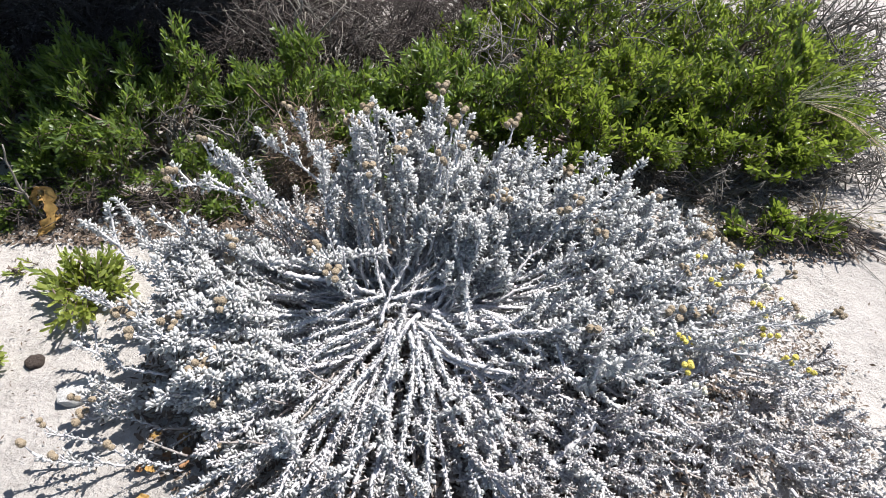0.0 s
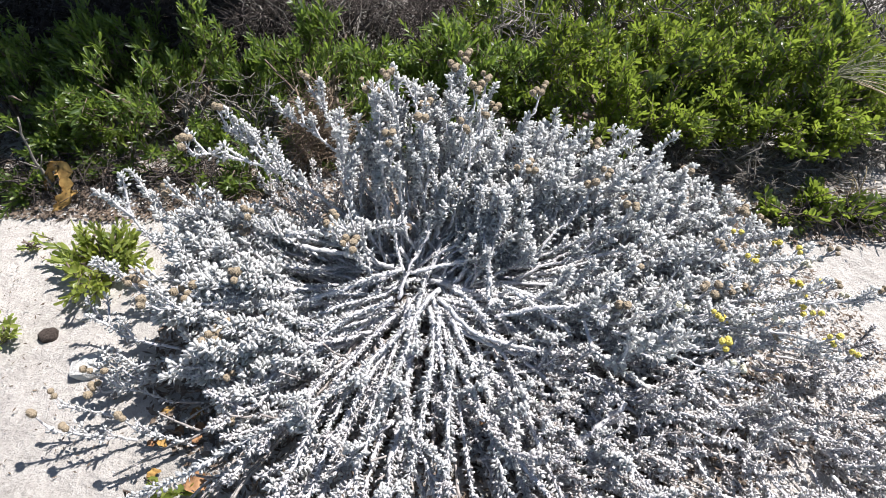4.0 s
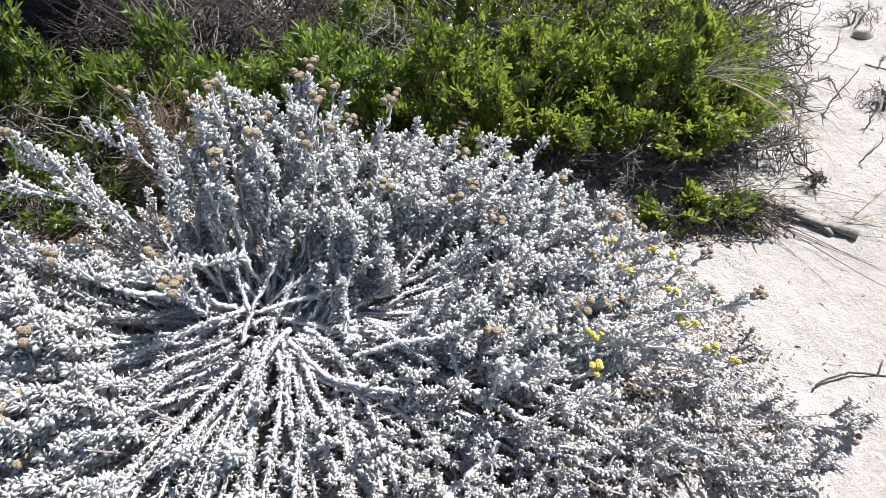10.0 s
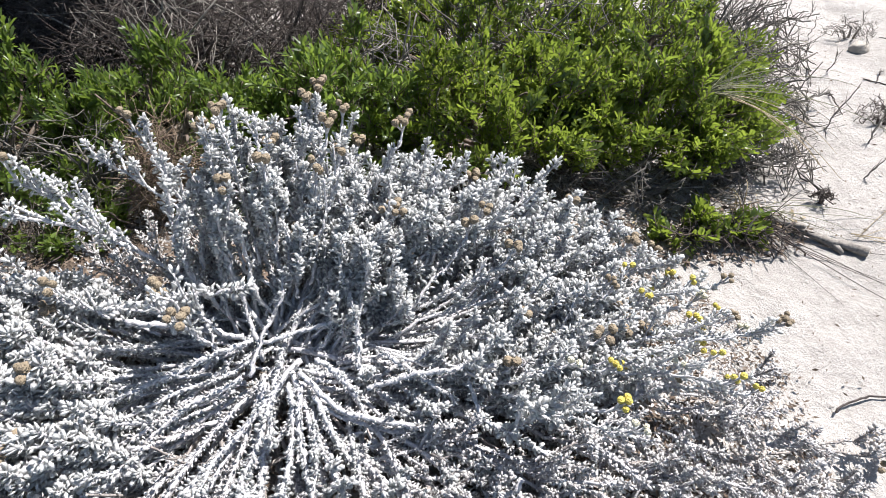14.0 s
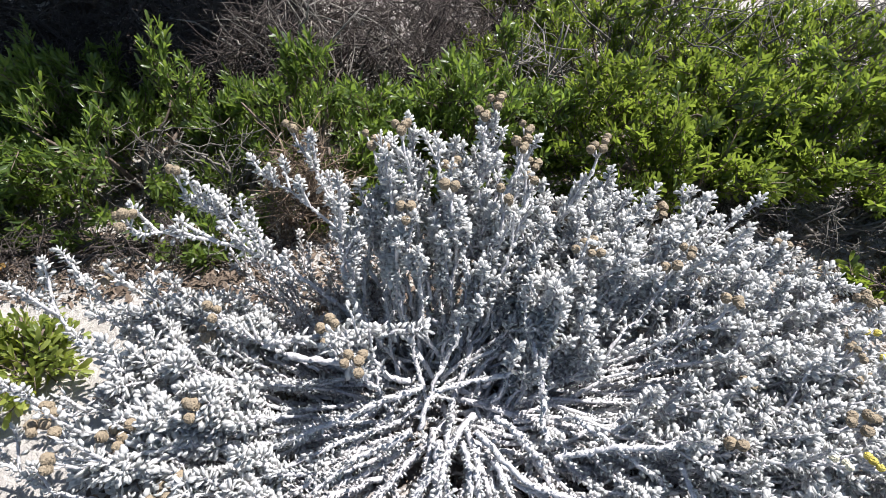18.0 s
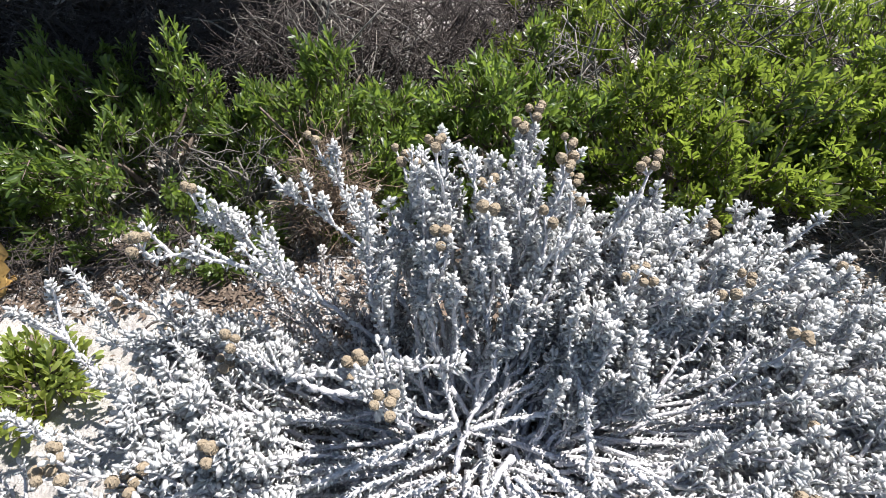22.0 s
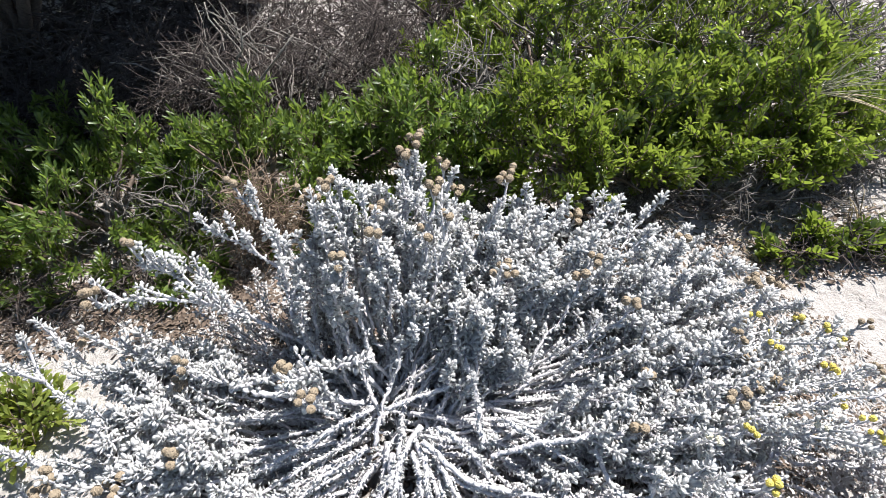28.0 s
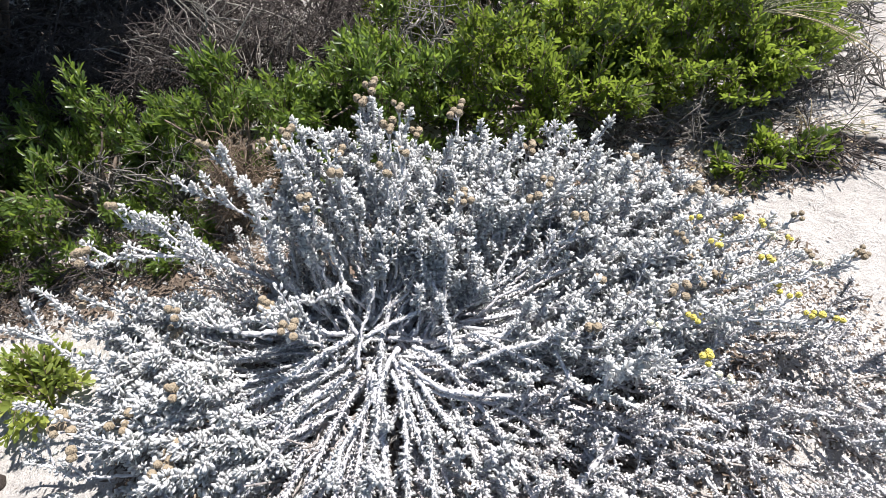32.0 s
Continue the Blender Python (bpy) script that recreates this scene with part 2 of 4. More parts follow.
def place(soup, template, at, ways, ups, sizes, widths=1.0):
    """Puts a copy of the template at every place, along its way."""
    tv, tf = template
    at, ways, ups = np.asarray(at, float), unit(ways), np.asarray(ups, float)
    n = len(at)
    if n == 0:
        return
    y = unit(np.cross(ups, ways))
    z = np.cross(ways, y)
    sizes = np.asarray(sizes, float) * np.ones(n)
    widths = np.asarray(widths, float) * np.ones(n)
    v = at[:, None] + sizes[:, None, None] * (
        tv[None, :, :1] * ways[:, None] + widths[:, None, None] * (tv[None, :, 1:2] * y[:, None] + tv[None, :, 2:] * z[:, None]))
    f = tf[None] + (np.arange(n) * len(tv))[:, None, None]
    soup.add(v, f)


LEAF_PLUMP = (np.array([(0, 0, 0), (0.50, 0.27, 0.07), (0.50, -0.27, 0.07), (0.52, 0, -0.12), (0.93, 0.20, -0.02), (0.97, -0.18, -0.02)]),
              np.array([(0, 2, 1), (0, 1, 3), (0, 3, 2), (1, 2, 5), (1, 5, 4), (1, 4, 3), (3, 4, 5), (3, 5, 2)]))
LEAF_BIT = (np.array([(0, 0, 0), (0.5, 0.2, 0.04), (0.55, 0, 0.0), (0.5, -0.2, 0.04), (1.0, 0, 0.05)]), np.array([(0, 2, 1), (0, 3, 2), (1, 2, 4), (2, 3, 4)]))
LEAF_NARROW = blade_leaf(0.60, 0.22, 0.15, 0.115)
LEAF_OVAL = blade_leaf(0.64, 0.20, 0.2, 0.145)
LEAF_ROUND = blade_leaf(0.55, 0.15, 0.1, 0.30)


# ---- ground ----
HUB = np.array([-0.005, 0.06])


def ground_z(x, y):
    x, y = np.asarray(x, float), np.asarray(y, float)
    z = 0.052 - 0.045 * np.clip(y, -0.6, 1.4)
    z = z + 0.085 * np.exp(-(((x - 0.02) / 0.33) ** 2 + ((y - 0.07) / 0.26) ** 2))
    z = z + 0.025 * np.exp(-(((x - 0.30) / 0.26) ** 2 + ((y + 0.14) / 0.15) ** 2))
    open_ = np.clip((x - 1.0) / 0.3, 0, 1)
    z = z + open_ * (0.013 * np.sin(6.2 * x + 2.1 * y) * np.sin(5.3 * y - 1.7 * x + 1) + 0.007 * np.sin(13 * x - 3 * y) * np.sin(11 * y + 4 * x))
    z = z + 0.008 * np.sin(3.1 * x + 1.3 * y) * np.sin(2.3 * y - 1.1 * x + 0.6) + 0.004 * np.sin(9 * x + 4 * y + 1) * np.sin(7 * y - 5 * x)
    return z


def ground():
    def axis(lo, hi, step):
        mid = np.arange(lo, hi + step / 2, step)
        out = np.cumsum(step * 1.32 ** np.arange(1, 32))
        return np.concatenate([lo - out[::-1], mid, hi + out])
    xs, ys = axis(-1.3, 2.3, 0.017), axis(-0.5, 1.8, 0.017)
    gx, gy = np.meshgrid(xs, ys, indexing="ij")
    gz = ground_z(gx, gy)
    near = (gx > -1.6) & (gx < 2.6) & (gy > -0.8) & (gy < 2.1)
    for i, j in zip(*np.nonzero(near)):
        p = Vector((gx[i, j], gy[i, j], 0.0))
        gz[i, j] += 0.007 * noise.noise(p * 6) + 0.006 * noise.noise(p * 15) + 0.004 * noise.noise(p * 31)
    n, m = gx.shape
    i, j = np.meshgrid(np.arange(n - 1), np.arange(m - 1), indexing="ij")
    a = i * m + j
    s = Soup()
    s.add(np.stack([gx, gy, gz], -1), np.concatenate([np.stack([a, a + m, a + m + 1], -1).reshape(-1, 3), np.stack([a, a + m + 1, a + 1], -1).reshape(-1, 3)]))
    ob = part("ground", s, SAND)
    return tagged(ob, "pale dune sand with ripples and bits of litter", "sand", kind="structure")


ground()


def on_ground(x, y, lift=0.0):
    return np.array([x, y, float(ground_z(x, y)) + lift])


# ---- silver bush ----
def stem_path(start, azimuth, rise0, rise1, length, n=16, wander=0.10, floor=0.012):
    """A stem that leaves at one rise (degrees) and ends at another, kept above the sand."""
    pts = [np.array(start, float)]
    az, step = radians(azimuth), length / (n - 1)
    da = rng.normal(0, wander)
    for i in range(n - 1):
        u = i / (n - 2)
        e = radians(rise0 + (rise1 - rise0) * u) + rng.normal(0, 0.05)
        az += da / n + rng.normal(0, wander * 0.35)
        p = pts[-1] + step * np.array([math.cos(az) * math.cos(e), math.sin(az) * math.cos(e), math.sin(e)])
        p[2] = max(p[2], float(ground_z(p[0], p[1])) + floor)
        pts.append(p)
    return np.array(pts)


def along(pts, s):
    """Places and ways at the shares s of a path."""
    seg = np.linalg.norm(np.diff(pts, axis=0), axis=1)
    cum = np.concatenate([[0], np.cumsum(seg)]) / seg.sum()
    at = np.stack([np.interp(s, cum, pts[:, k]) for k in range(3)], -1)
    ways = unit(np.gradient(pts, axis=0))
    return at, unit(np.stack([np.interp(s, cum, ways[:, k]) for k in range(3)], -1))


# A plump, round-tipped leaf along +x: narrow foot, widest past the middle, thick below.
LEAF_FELT = (np.array([(0, 0, 0), (0.36, 0.14, 0.045), (0.36, -0.14, 0.045), (0.38, 0, -0.08), (0.74, 0.205, 0.03), (0.74, -0.205, 0.03), (0.74, 0, -0.10),
                       (0.97, 0.10, 0.0), (0.97, -0.10, 0.0)]),
             np.array([(0, 2, 1), (0, 1, 3), (0, 3, 2), (1, 2, 5), (1, 5, 4), (1, 4, 6), (1, 6, 3), (3, 6, 5), (3, 5, 2), (4, 5, 8), (4, 8, 7), (4, 7, 6), (6, 7, 8), (6, 8, 5)]))


# the same leaf, small and ragged, for where leaves stand close
LEAF_SMALL = (np.array([(0, 0, 0), (0.52, 0.24, 0.07), (0.52, -0.24, 0.07), (0.54, 0, -0.11), (0.94, 0.13, -0.01), (0.98, -0.11, -0.02)]),
              np.array([(0, 2, 1), (0, 1, 3), (0, 3, 2), (1, 2, 5), (1, 5, 4), (1, 4, 3), (3, 4, 5), (3, 5, 2)]))


def clothe(soup, pts, lo, hi, per_metre, size0, size1, spread=40.0, loose=0.12, template=LEAF_SMALL):
    """Sets leaves round a stem in a spiral from share lo to share hi, all leaning towards its tip."""
    length = np.linalg.norm(np.diff(pts, axis=0), axis=1).sum()
    n = int(per_metre * length * (hi - lo))
    if n < 1:
        return
    s = np.clip(np.linspace(lo, hi, n) + rng.normal(0, 0.5 * (hi - lo) / n, n), 0, 1)
    at, ways = along(pts, s)
    a = unit(np.cross(ways, rng.normal(0, 1, (1, 3)) + np.array([[0.2, 0.1, 1.0]])))
    b = np.cross(ways, a)
    turn = np.arange(n) * 2.4 + rng.normal(0, 0.3, n)
    side = np.cos(turn)[:, None] * a + np.sin(turn)[:, None] * b
    open_ = np.radians(np.clip(spread + rng.normal(0, 100 * loose, n), 8, 110))[:, None]
    way = np.cos(open_) * ways + np.sin(open_) * side + np.array([0, 0, 0.18]) + rng.normal(0, loose, (n, 3))
    u = (s - lo) / max(hi - lo, 1e-6)
    size = (size0 + (size1 - size0) * u) * rng.uniform(0.5, 1.28, n)
    place(soup, template, at + side * 0.001, way, side + np.array([0, 0, 0.5]) + rng.normal(0, 0.45, (n, 3)), size, rng.uniform(0.8, 1.3, n))


def rosette(soup, tip, way, count, size):
    """A tight tuft of leaves that closes round the tip of a shoot."""
    way = unit(way)
    a = unit(np.cross(way, rng.normal(0, 1, 3)))
    b = np.cross(way, a)
    k = np.arange(count)
    turn = k * 2.4 + rng.uniform(0, 6.28)
    side = np.cos(turn)[:, None] * a + np.sin(turn)[:, None] * b
    open_ = np.radians(np.linspace(84, 22, count) + rng.normal(0, 11, count))[:, None]
    ways = np.cos(open_) * way + np.sin(open_) * side
    at = tip - way * np.linspace(0.011, 0.001, count)[:, None] * (size / 0.010)
    place(soup, LEAF_FELT if size > 0.0108 else LEAF_SMALL, at, ways, way + np.array([0, 0, 0.6]) + rng.normal(0, 0.3, (count, 3)), size * rng.uniform(0.75, 1.15, count), rng.uniform(0.95, 1.35, count))


def head_mesh(kind):
    """A button-like flower head: a cup of bracts and a dome of florets."""
    s = Soup()
    k = 9
    prof = [(0.0, -0.55), (0.34, -0.5), (0.52, -0.2), (0.56, 0.08), (0.5, 0.32), (0.3, 0.5), (0.0, 0.55)]
    rows = []
    for i, (r, z) in enumerate(prof):
        ang = np.arange(k) * 2 * np.pi / k + 0.35 * i
        rr = r * (1 + 0.13 * rng.uniform(-1, 1, k))
        rows.append(np.stack([rr * np.cos(ang), rr * np.sin(ang), z + 0.07 * rng.uniform(-1, 1, k) * (r > 0)], -1))
    v = np.concatenate(rows)
    i, j = np.meshgrid(np.arange(len(prof) - 1), np.arange(k), indexing="ij")
    a, b = i * k + j, i * k + (j + 1) % k
    s.add(v, np.concatenate([np.stack([a, b, b + k], -1).reshape(-1, 3), np.stack([a, b + k, a + k], -1).reshape(-1, 3)]))
    n = 40
    z = rng.uniform(-0.2, 1, n)
    th = rng.uniform(0, 2 * np.pi, n)
    rad = np.sqrt(1 - z * z)
    d = np.stack([rad * np.cos(th), rad * np.sin(th), z], -1)
    place(s, LEAF_PLUMP, d * 0.44, d, rng.normal(0, 1, (n, 3)), 0.17, 1.8)
    return s.mesh("flower_head", kind, False)


HEADS = {k: [head_mesh(m) for _ in range(3)] for k, m in (("brown", HEAD_BROWN), ("yellow", HEAD_YELLOW), ("pale", HEAD_PALE))}
HEAD_LABEL = {"brown": "dry brown button flower head", "yellow": "bright yellow button flower head", "pale": "pale felted flower bud"}


def set_head(at, way, kind, size, parent):
    ob = new("flower_head", HEADS[kind][int(rng.integers(3))])
    ob.matrix_basis = Matrix.LocRotScale(Vector(at) - Vector(parent.location), Vector(way).to_track_quat("Z", "Y"), (size,) * 3)
    ob.parent = parent
    return tagged(ob, HEAD_LABEL[kind])


class Bush:
    def __init__(self, name, label, category, at):
        self.root = thing(name, at, label, category)

    def stem(self, pts, r0, r1, leaf_mat, stem_mat, leaves, forks=0, fork_len=0.1, sides=6, heads=None, tuft=0, loose=0.12, lift=0.8, stumps=0.9, from_=0.35):
        """One stem with its side shoots as a part, and its leaves as a part of that. leaves: from, to, per metre, first and last size, spread.
        tuft: leaves in the rosette at each tip. lift: how far side shoots turn up. stumps: how thickly the bare foot keeps withered leaves."""
        s, lv = Soup(), Soup()
        n = len(pts)
        fine = along(pts, np.linspace(0, 1, 3 * n // 2))[0] + rng.normal(0, 0.0008, (3 * n // 2, 3))
        tube(s, fine, np.linspace(r0, r1, 3 * n // 2), 4, 0.4)
        lo, hi, dens, z0, z1, spread = leaves
        clothe(lv, pts, lo, hi, dens, z0, z1, spread, loose)
        if lo > 0.2 and stumps:
            clothe(lv, pts, 0.0, lo, 900 * stumps, 0.0056, 0.0074, 40, 0.24)
        tips = [pts]
        for _ in range(forks):
            u = rng.uniform(from_, 0.95)
            at, way = along(pts, np.array([u]))
            side = unit(np.cross(way[0], rng.normal(0, 1, 3)))
            d = unit(way[0] * 0.8 + side * rng.uniform(0.3, 0.75) + np.array([0, 0, lift]))
            ln = fork_len * rng.uniform(0.6, 1.3)
            rise = math.degrees(math.asin(d[2]))
            sub = stem_path(at[0], math.degrees(math.atan2(d[1], d[0])), rise, min(80, rise + 12), ln, 8)
            tube(s, sub, np.linspace(r1 * 1.2, r1 * 0.75, 8), 5, 0.18)
            clothe(lv, sub, 0.15, 1.0, dens * 1.05, z0 + (z1 - z0) * 0.6, z1, spread, loose)
            tips.append(sub)
        if tuft:
            for q in tips:
                rosette(lv, q[-1], q[-1] - q[-3], tuft + int(rng.integers(-2, 3)), z1 * 1.06)
        if heads:
            kind, count, size = heads
            tip = pts
            w = unit(tip[-1] - tip[-2])
            fork = tip[-1] + w * 0.006 + np.array([0, 0, 0.008])
            tube(s, [tip[-2], tip[-1], fork], [0.0019, 0.0018, 0.0016], 5)
            for k in range(count):
                out = np.array([math.cos(2.4 * k), math.sin(2.4 * k), 0.0]) * (0.65 * size * math.sqrt(k + 0.3)) * rng.uniform(0.9, 1.25)
                end = fork + w * rng.uniform(0.004, 0.010) + out + np.array([0, 0, rng.uniform(0.008, 0.017)])
                mid = (fork + end) / 2 + np.array([0, 0, -0.002])
                tube(s, [fork, mid, end], [0.0015, 0.0013, 0.0013], 4)
                set_head(end, unit(end - mid + np.array([0, 0, 0.01])), kind, size * rng.uniform(0.85, 1.15), self.root)
        st = part("stem", local(self.root, s), stem_mat, self.root)
        if lv.n:
            tagged(part("foliage", local(self.root, lv), leaf_mat, st), kind="stuff")


bush = Bush("silver_bush", "woolly white-leaved dune bush with radiating stems on sand", "bush", on_ground(*HUB))


def from_hub(spread=0.04, up=0.03):
    d = rng.normal(0, spread, 2)
    return on_ground(HUB[0] + d[0], HUB[1] + d[1], up + abs(rng.normal(0, 0.012)))


def reach(start, az, far, z, arch=0.0, n=16, wander=0.017, floor=0.012, out=0.0, bend=0.06):
    """A stem that runs from the hub to a tip at a bearing, a distance and a height, arched by a share of its length."""
    a = radians(az)
    start = start + out * np.array([math.cos(a), math.sin(a), 0.0])
    start[2] = max(start[2] - 0.25 * out, float(ground_z(start[0], start[1])) + 0.008)
    tip = np.array([HUB[0] + far * math.cos(a), HUB[1] + far * math.sin(a), z])
    tip[2] = max(tip[2], float(ground_z(tip[0], tip[1])) + 0.02)
    span = np.linalg.norm(tip - start)
    side = np.array([-math.sin(a), math.cos(a), 0.0])
    mid = 0.5 * (start + tip) + np.array([0, 0, arch * span]) + side * rng.normal(0, bend) * span
    t = np.linspace(0, 1, n)[:, None]
    pts = (1 - t) ** 2 * start + 2 * t * (1 - t) * mid + t ** 2 * tip
    sway = np.cumsum(rng.normal(0, wander, (n, 3)), 0) * 0.45
    pts = pts + sway * t * (1.15 - t)
    pts[:, 2] = np.maximum(pts[:, 2], ground_z(pts[:, 0], pts[:, 1]) + floor)
    return pts


def outline(az, table):
    """Reads a table of bearing, distance and height at a bearing."""
    b = np.array(table)
    return float(np.interp(az, b[:, 0], b[:, 1])), float(np.interp(az, b[:, 0], b[:, 2]))


# the leafy crown: bearing, how far its edge lies, how high its top stands
CROWN = ((-24, 0.33, 0.20), (-10, 0.48, 0.215), (2, 0.57, 0.225), (18, 0.57, 0.245), (30, 0.49, 0.285), (40, 0.43, 0.30), (52, 0.34, 0.290), (60, 0.31, 0.295), (68, 0.31, 0.350), (84, 0.29, 0.385), (104, 0.25, 0.375), (118, 0.21, 0.345))
for i in range(186):
    az = rng.uniform(-17, 62)
    edge, top = outline(az, CROWN)
    low = az < 18
    share = math.sqrt(rng.uniform(0.36 if low else 0.05, 1.0))
    z = top * (1 - 0.16 * share ** 4) - abs(rng.normal(0, 0.028))
    far = edge * share
    pts = reach(from_hub(0.028, 0.02), az, far, z, rng.uniform(-0.10, 0.05), wander=0.024, out=rng.uniform(0.1, 0.45) * far)
    heads = ("brown", int(rng.integers(2, 5)), 0.0098) if rng.random() < 0.09 else None
    bush.stem(pts, 0.0032, 0.0019, FELT, STEM, (0.50 if low else 0.30 if az < 40 else 0.46, 1.0, 560, 0.0080, 0.0103, 64), 6, 0.046, heads=heads, tuft=12, loose=0.32, lift=0.62, stumps=0.5, from_=0.5 if low or az > 40 else 0.3)
# the upright sheaf behind the hub, bare below
for i in range(36):
    az = rng.uniform(62, 122)
    edge, top = outline(az, CROWN)
    share = math.sqrt(rng.uniform(0.15, 1.0))
    z = top - abs(rng.normal(0, 0.030)) - 0.05 * (1 - share)
    far = edge * share
    pts = reach(from_hub(0.036, 0.02), az, far, z, rng.uniform(-0.10, 0.03), wander=0.022, out=rng.uniform(0.1, 0.4) * far, bend=0.10)
    heads = ("brown", int(rng.integers(2, 5)), 0.0100) if rng.random() < 0.10 else None
    bush.stem(pts, 0.0036, 0.0021, FELT, STEM, (0.56, 1.0, 540, 0.0076, 0.0096, 62), 6, 0.038, heads=heads, tuft=10, loose=0.34, lift=0.55, from_=0.6)
# the leafy skirt at the west end: larger leaves, tips turned up over the sand
SKIRT = ((152, 0.42, 0.185), (164, 0.44, 0.215), (176, 0.40, 0.23), (190, 0.37, 0.235), (204, 0.34, 0.20), (220, 0.33, 0.15), (232, 0.32, 0.13))
for i in range(66):
    az = rng.uniform(152, 222)
    edge, top = outline(az, SKIRT)
    share = math.sqrt(rng.uniform(0.40, 1.0))
    z = top - abs(rng.normal(0, 0.030)) - 0.03 * (1 - share)
    far = edge * share
    pts = reach(from_hub(0.03, 0.02), az, far, z, rng.uniform(-0.10, 0.02), out=rng.uniform(0.1, 0.4) * far)
    heads = ("brown", int(rng.integers(2, 6)), 0.0104) if rng.random() < 0.10 else None
    bush.stem(pts, 0.0032, 0.0021, FELT, STEM, (0.58, 1.0, 460, 0.0096, 0.0124, 60), 5, 0.044, heads=heads, tuft=14, loose=0.30, lift=0.65, stumps=1.1, from_=0.6)
# thin withered shoots low in the north-west
for i in range(50):
    pts = reach(from_hub(0.03, 0.02), rng.uniform(112, 158), rng.uniform(0.16, 0.36), rng.uniform(0.10, 0.20), rng.uniform(-0.05, 0.05), out=0.08)
    bush.stem(pts, 0.0026, 0.0015, FELT_DRY, STEM_DRY, (0.30, 1.0, 380, 0.0060, 0.0080, 46), 4, 0.05, 5, tuft=7, loose=0.22)


def arm(points, r0, r1, leaves, mat=STEM, felt=FELT, forks=0, fork_len=0.05, heads=None, tuft=0, loose=0.26, lift=0.8):
    """A stem through a few given places."""
    p = np.array(points, float)
    t = np.linspace(0, 1, 18)
    pts = np.stack([np.interp(t, np.linspace(0, 1, len(p)), p[:, k]) for k in range(3)], -1)
    for _ in range(4):
        pts[1:-1] = (pts[:-2] + 2 * pts[1:-1] + pts[2:]) / 4
    pts += np.cumsum(rng.normal(0, 0.0020, (18, 3)), 0) * t[:, None]
    bush.stem(pts, r0, r1, felt, mat, leaves, forks, fork_len, 6, heads, tuft, loose, lift)


# two arching arms to the north-west, and their side shoots
SHOOT = (0.18, 1.0, 330, 0.0074, 0.0096, 66)
arm(((-0.05, 0.16, 0.17), (-0.12, 0.24, 0.25), (-0.17, 0.315, 0.295), (-0.20, 0.345, 0.325)), 0.0036, 0.0021, SHOOT, forks=11, fork_len=0.04, tuft=10, heads=("brown", 2, 0.0098))
arm(((-0.13, 0.25, 0.255), (-0.19, 0.275, 0.30), (-0.245, 0.29, 0.315)), 0.0026, 0.0018, SHOOT, forks=7, fork_len=0.035, tuft=10)
arm(((-0.10, 0.17, 0.17), (-0.20, 0.20, 0.25), (-0.27, 0.21, 0.285), (-0.325, 0.21, 0.30), (-0.342, 0.195, 0.318)), 0.0036, 0.0021, SHOOT, forks=11, fork_len=0.04, tuft=10, heads=("brown", 4, 0.0098))
arm(((-0.22, 0.205, 0.262), (-0.27, 0.24, 0.30), (-0.295, 0.25, 0.318)), 0.0026, 0.0018, SHOOT, forks=5, fork_len=0.035, tuft=10, heads=("brown", 2, 0.0104))
arm(((-0.20, 0.20, 0.25), (-0.25, 0.25, 0.275), (-0.30, 0.275, 0.29)), 0.0026, 0.0018, SHOOT, forks=5, fork_len=0.035, tuft=10)
# tall tips and stalked flower heads of the crown
for tip, count in (((-0.040, 0.257, 0.405), 4), ((-0.006, 0.242, 0.338), 4), ((0.138, 0.152, 0.312), 6), ((-0.087, 0.265, 0.368), 3), ((0.257, 0.182, 0.280), 3), ((0.073, 0.236, 0.388), 4),
                   ((0.165, 0.270, 0.348), 5), ((0.098, 0.211, 0.358), 3), ((0.06, 0.179, 0.338), 3), ((0.29, 0.122, 0.268), 3), ((0.367, -0.008, 0.25), 5), ((0.10, 0.30, 0.365), 3)):
    tip = np.array(tip) - np.array([0, 0, 0.014])
    foot = np.array([HUB[0], HUB[1], 0.0]) * 0.55 + tip * 0.45
    foot[2] = 0.55 * tip[2] + 0.03
    arm((foot, foot * 0.5 + tip * 0.5 + rng.normal(0, 0.008, 3), tip), 0.0028, 0.0018, (0.1, 0.96, 460, 0.0085, 0.0105, 42), forks=3, fork_len=0.04, heads=("brown", count, 0.0092))
arm(((0.0, 0.16, 0.30), (0.0, 0.23, 0.345), (0.0, 0.272, 0.388)), 0.0030, 0.0018, (0.0, 1.0, 520, 0.0072, 0.0084, 56), forks=4, fork_len=0.035, tuft=9)
# flower heads over the skirt
for tip, count in (((-0.139, 0.075, 0.278), 4), ((-0.115, 0.051, 0.278), 5), ((-0.105, 0.075, 0.285), 2), ((-0.247, 0.131, 0.238), 3), ((-0.267, 0.110, 0.218), 4), ((-0.376, -0.010, 0.255), 6),
                   ((-0.345, -0.030, 0.262), 3), ((-0.40, 0.03, 0.235), 3), ((-0.43, 0.215, 0.215), 3), ((-0.470, -0.050, 0.115), 2), ((-0.46, -0.075, 0.10), 4)):
    tip = np.array(tip) - np.array([0, 0, 0.014])
    foot = tip * 0.62 + np.array([HUB[0], HUB[1], 0.15]) * 0.38
    foot[2] = max(0.75 * tip[2], float(ground_z(foot[0], foot[1])) + 0.02)
    arm((foot, foot * 0.45 + tip * 0.55, tip), 0.0026, 0.0018, (0.1, 0.95, 420, 0.0090, 0.0115, 46), forks=3, fork_len=0.04, heads=("brown", count, 0.0094))
arm(((-0.36, 0.12, 0.13), (-0.43, 0.19, 0.175), (-0.473, 0.228, 0.222)), 0.0028, 0.002, SHOOT, forks=5, tuft=13)
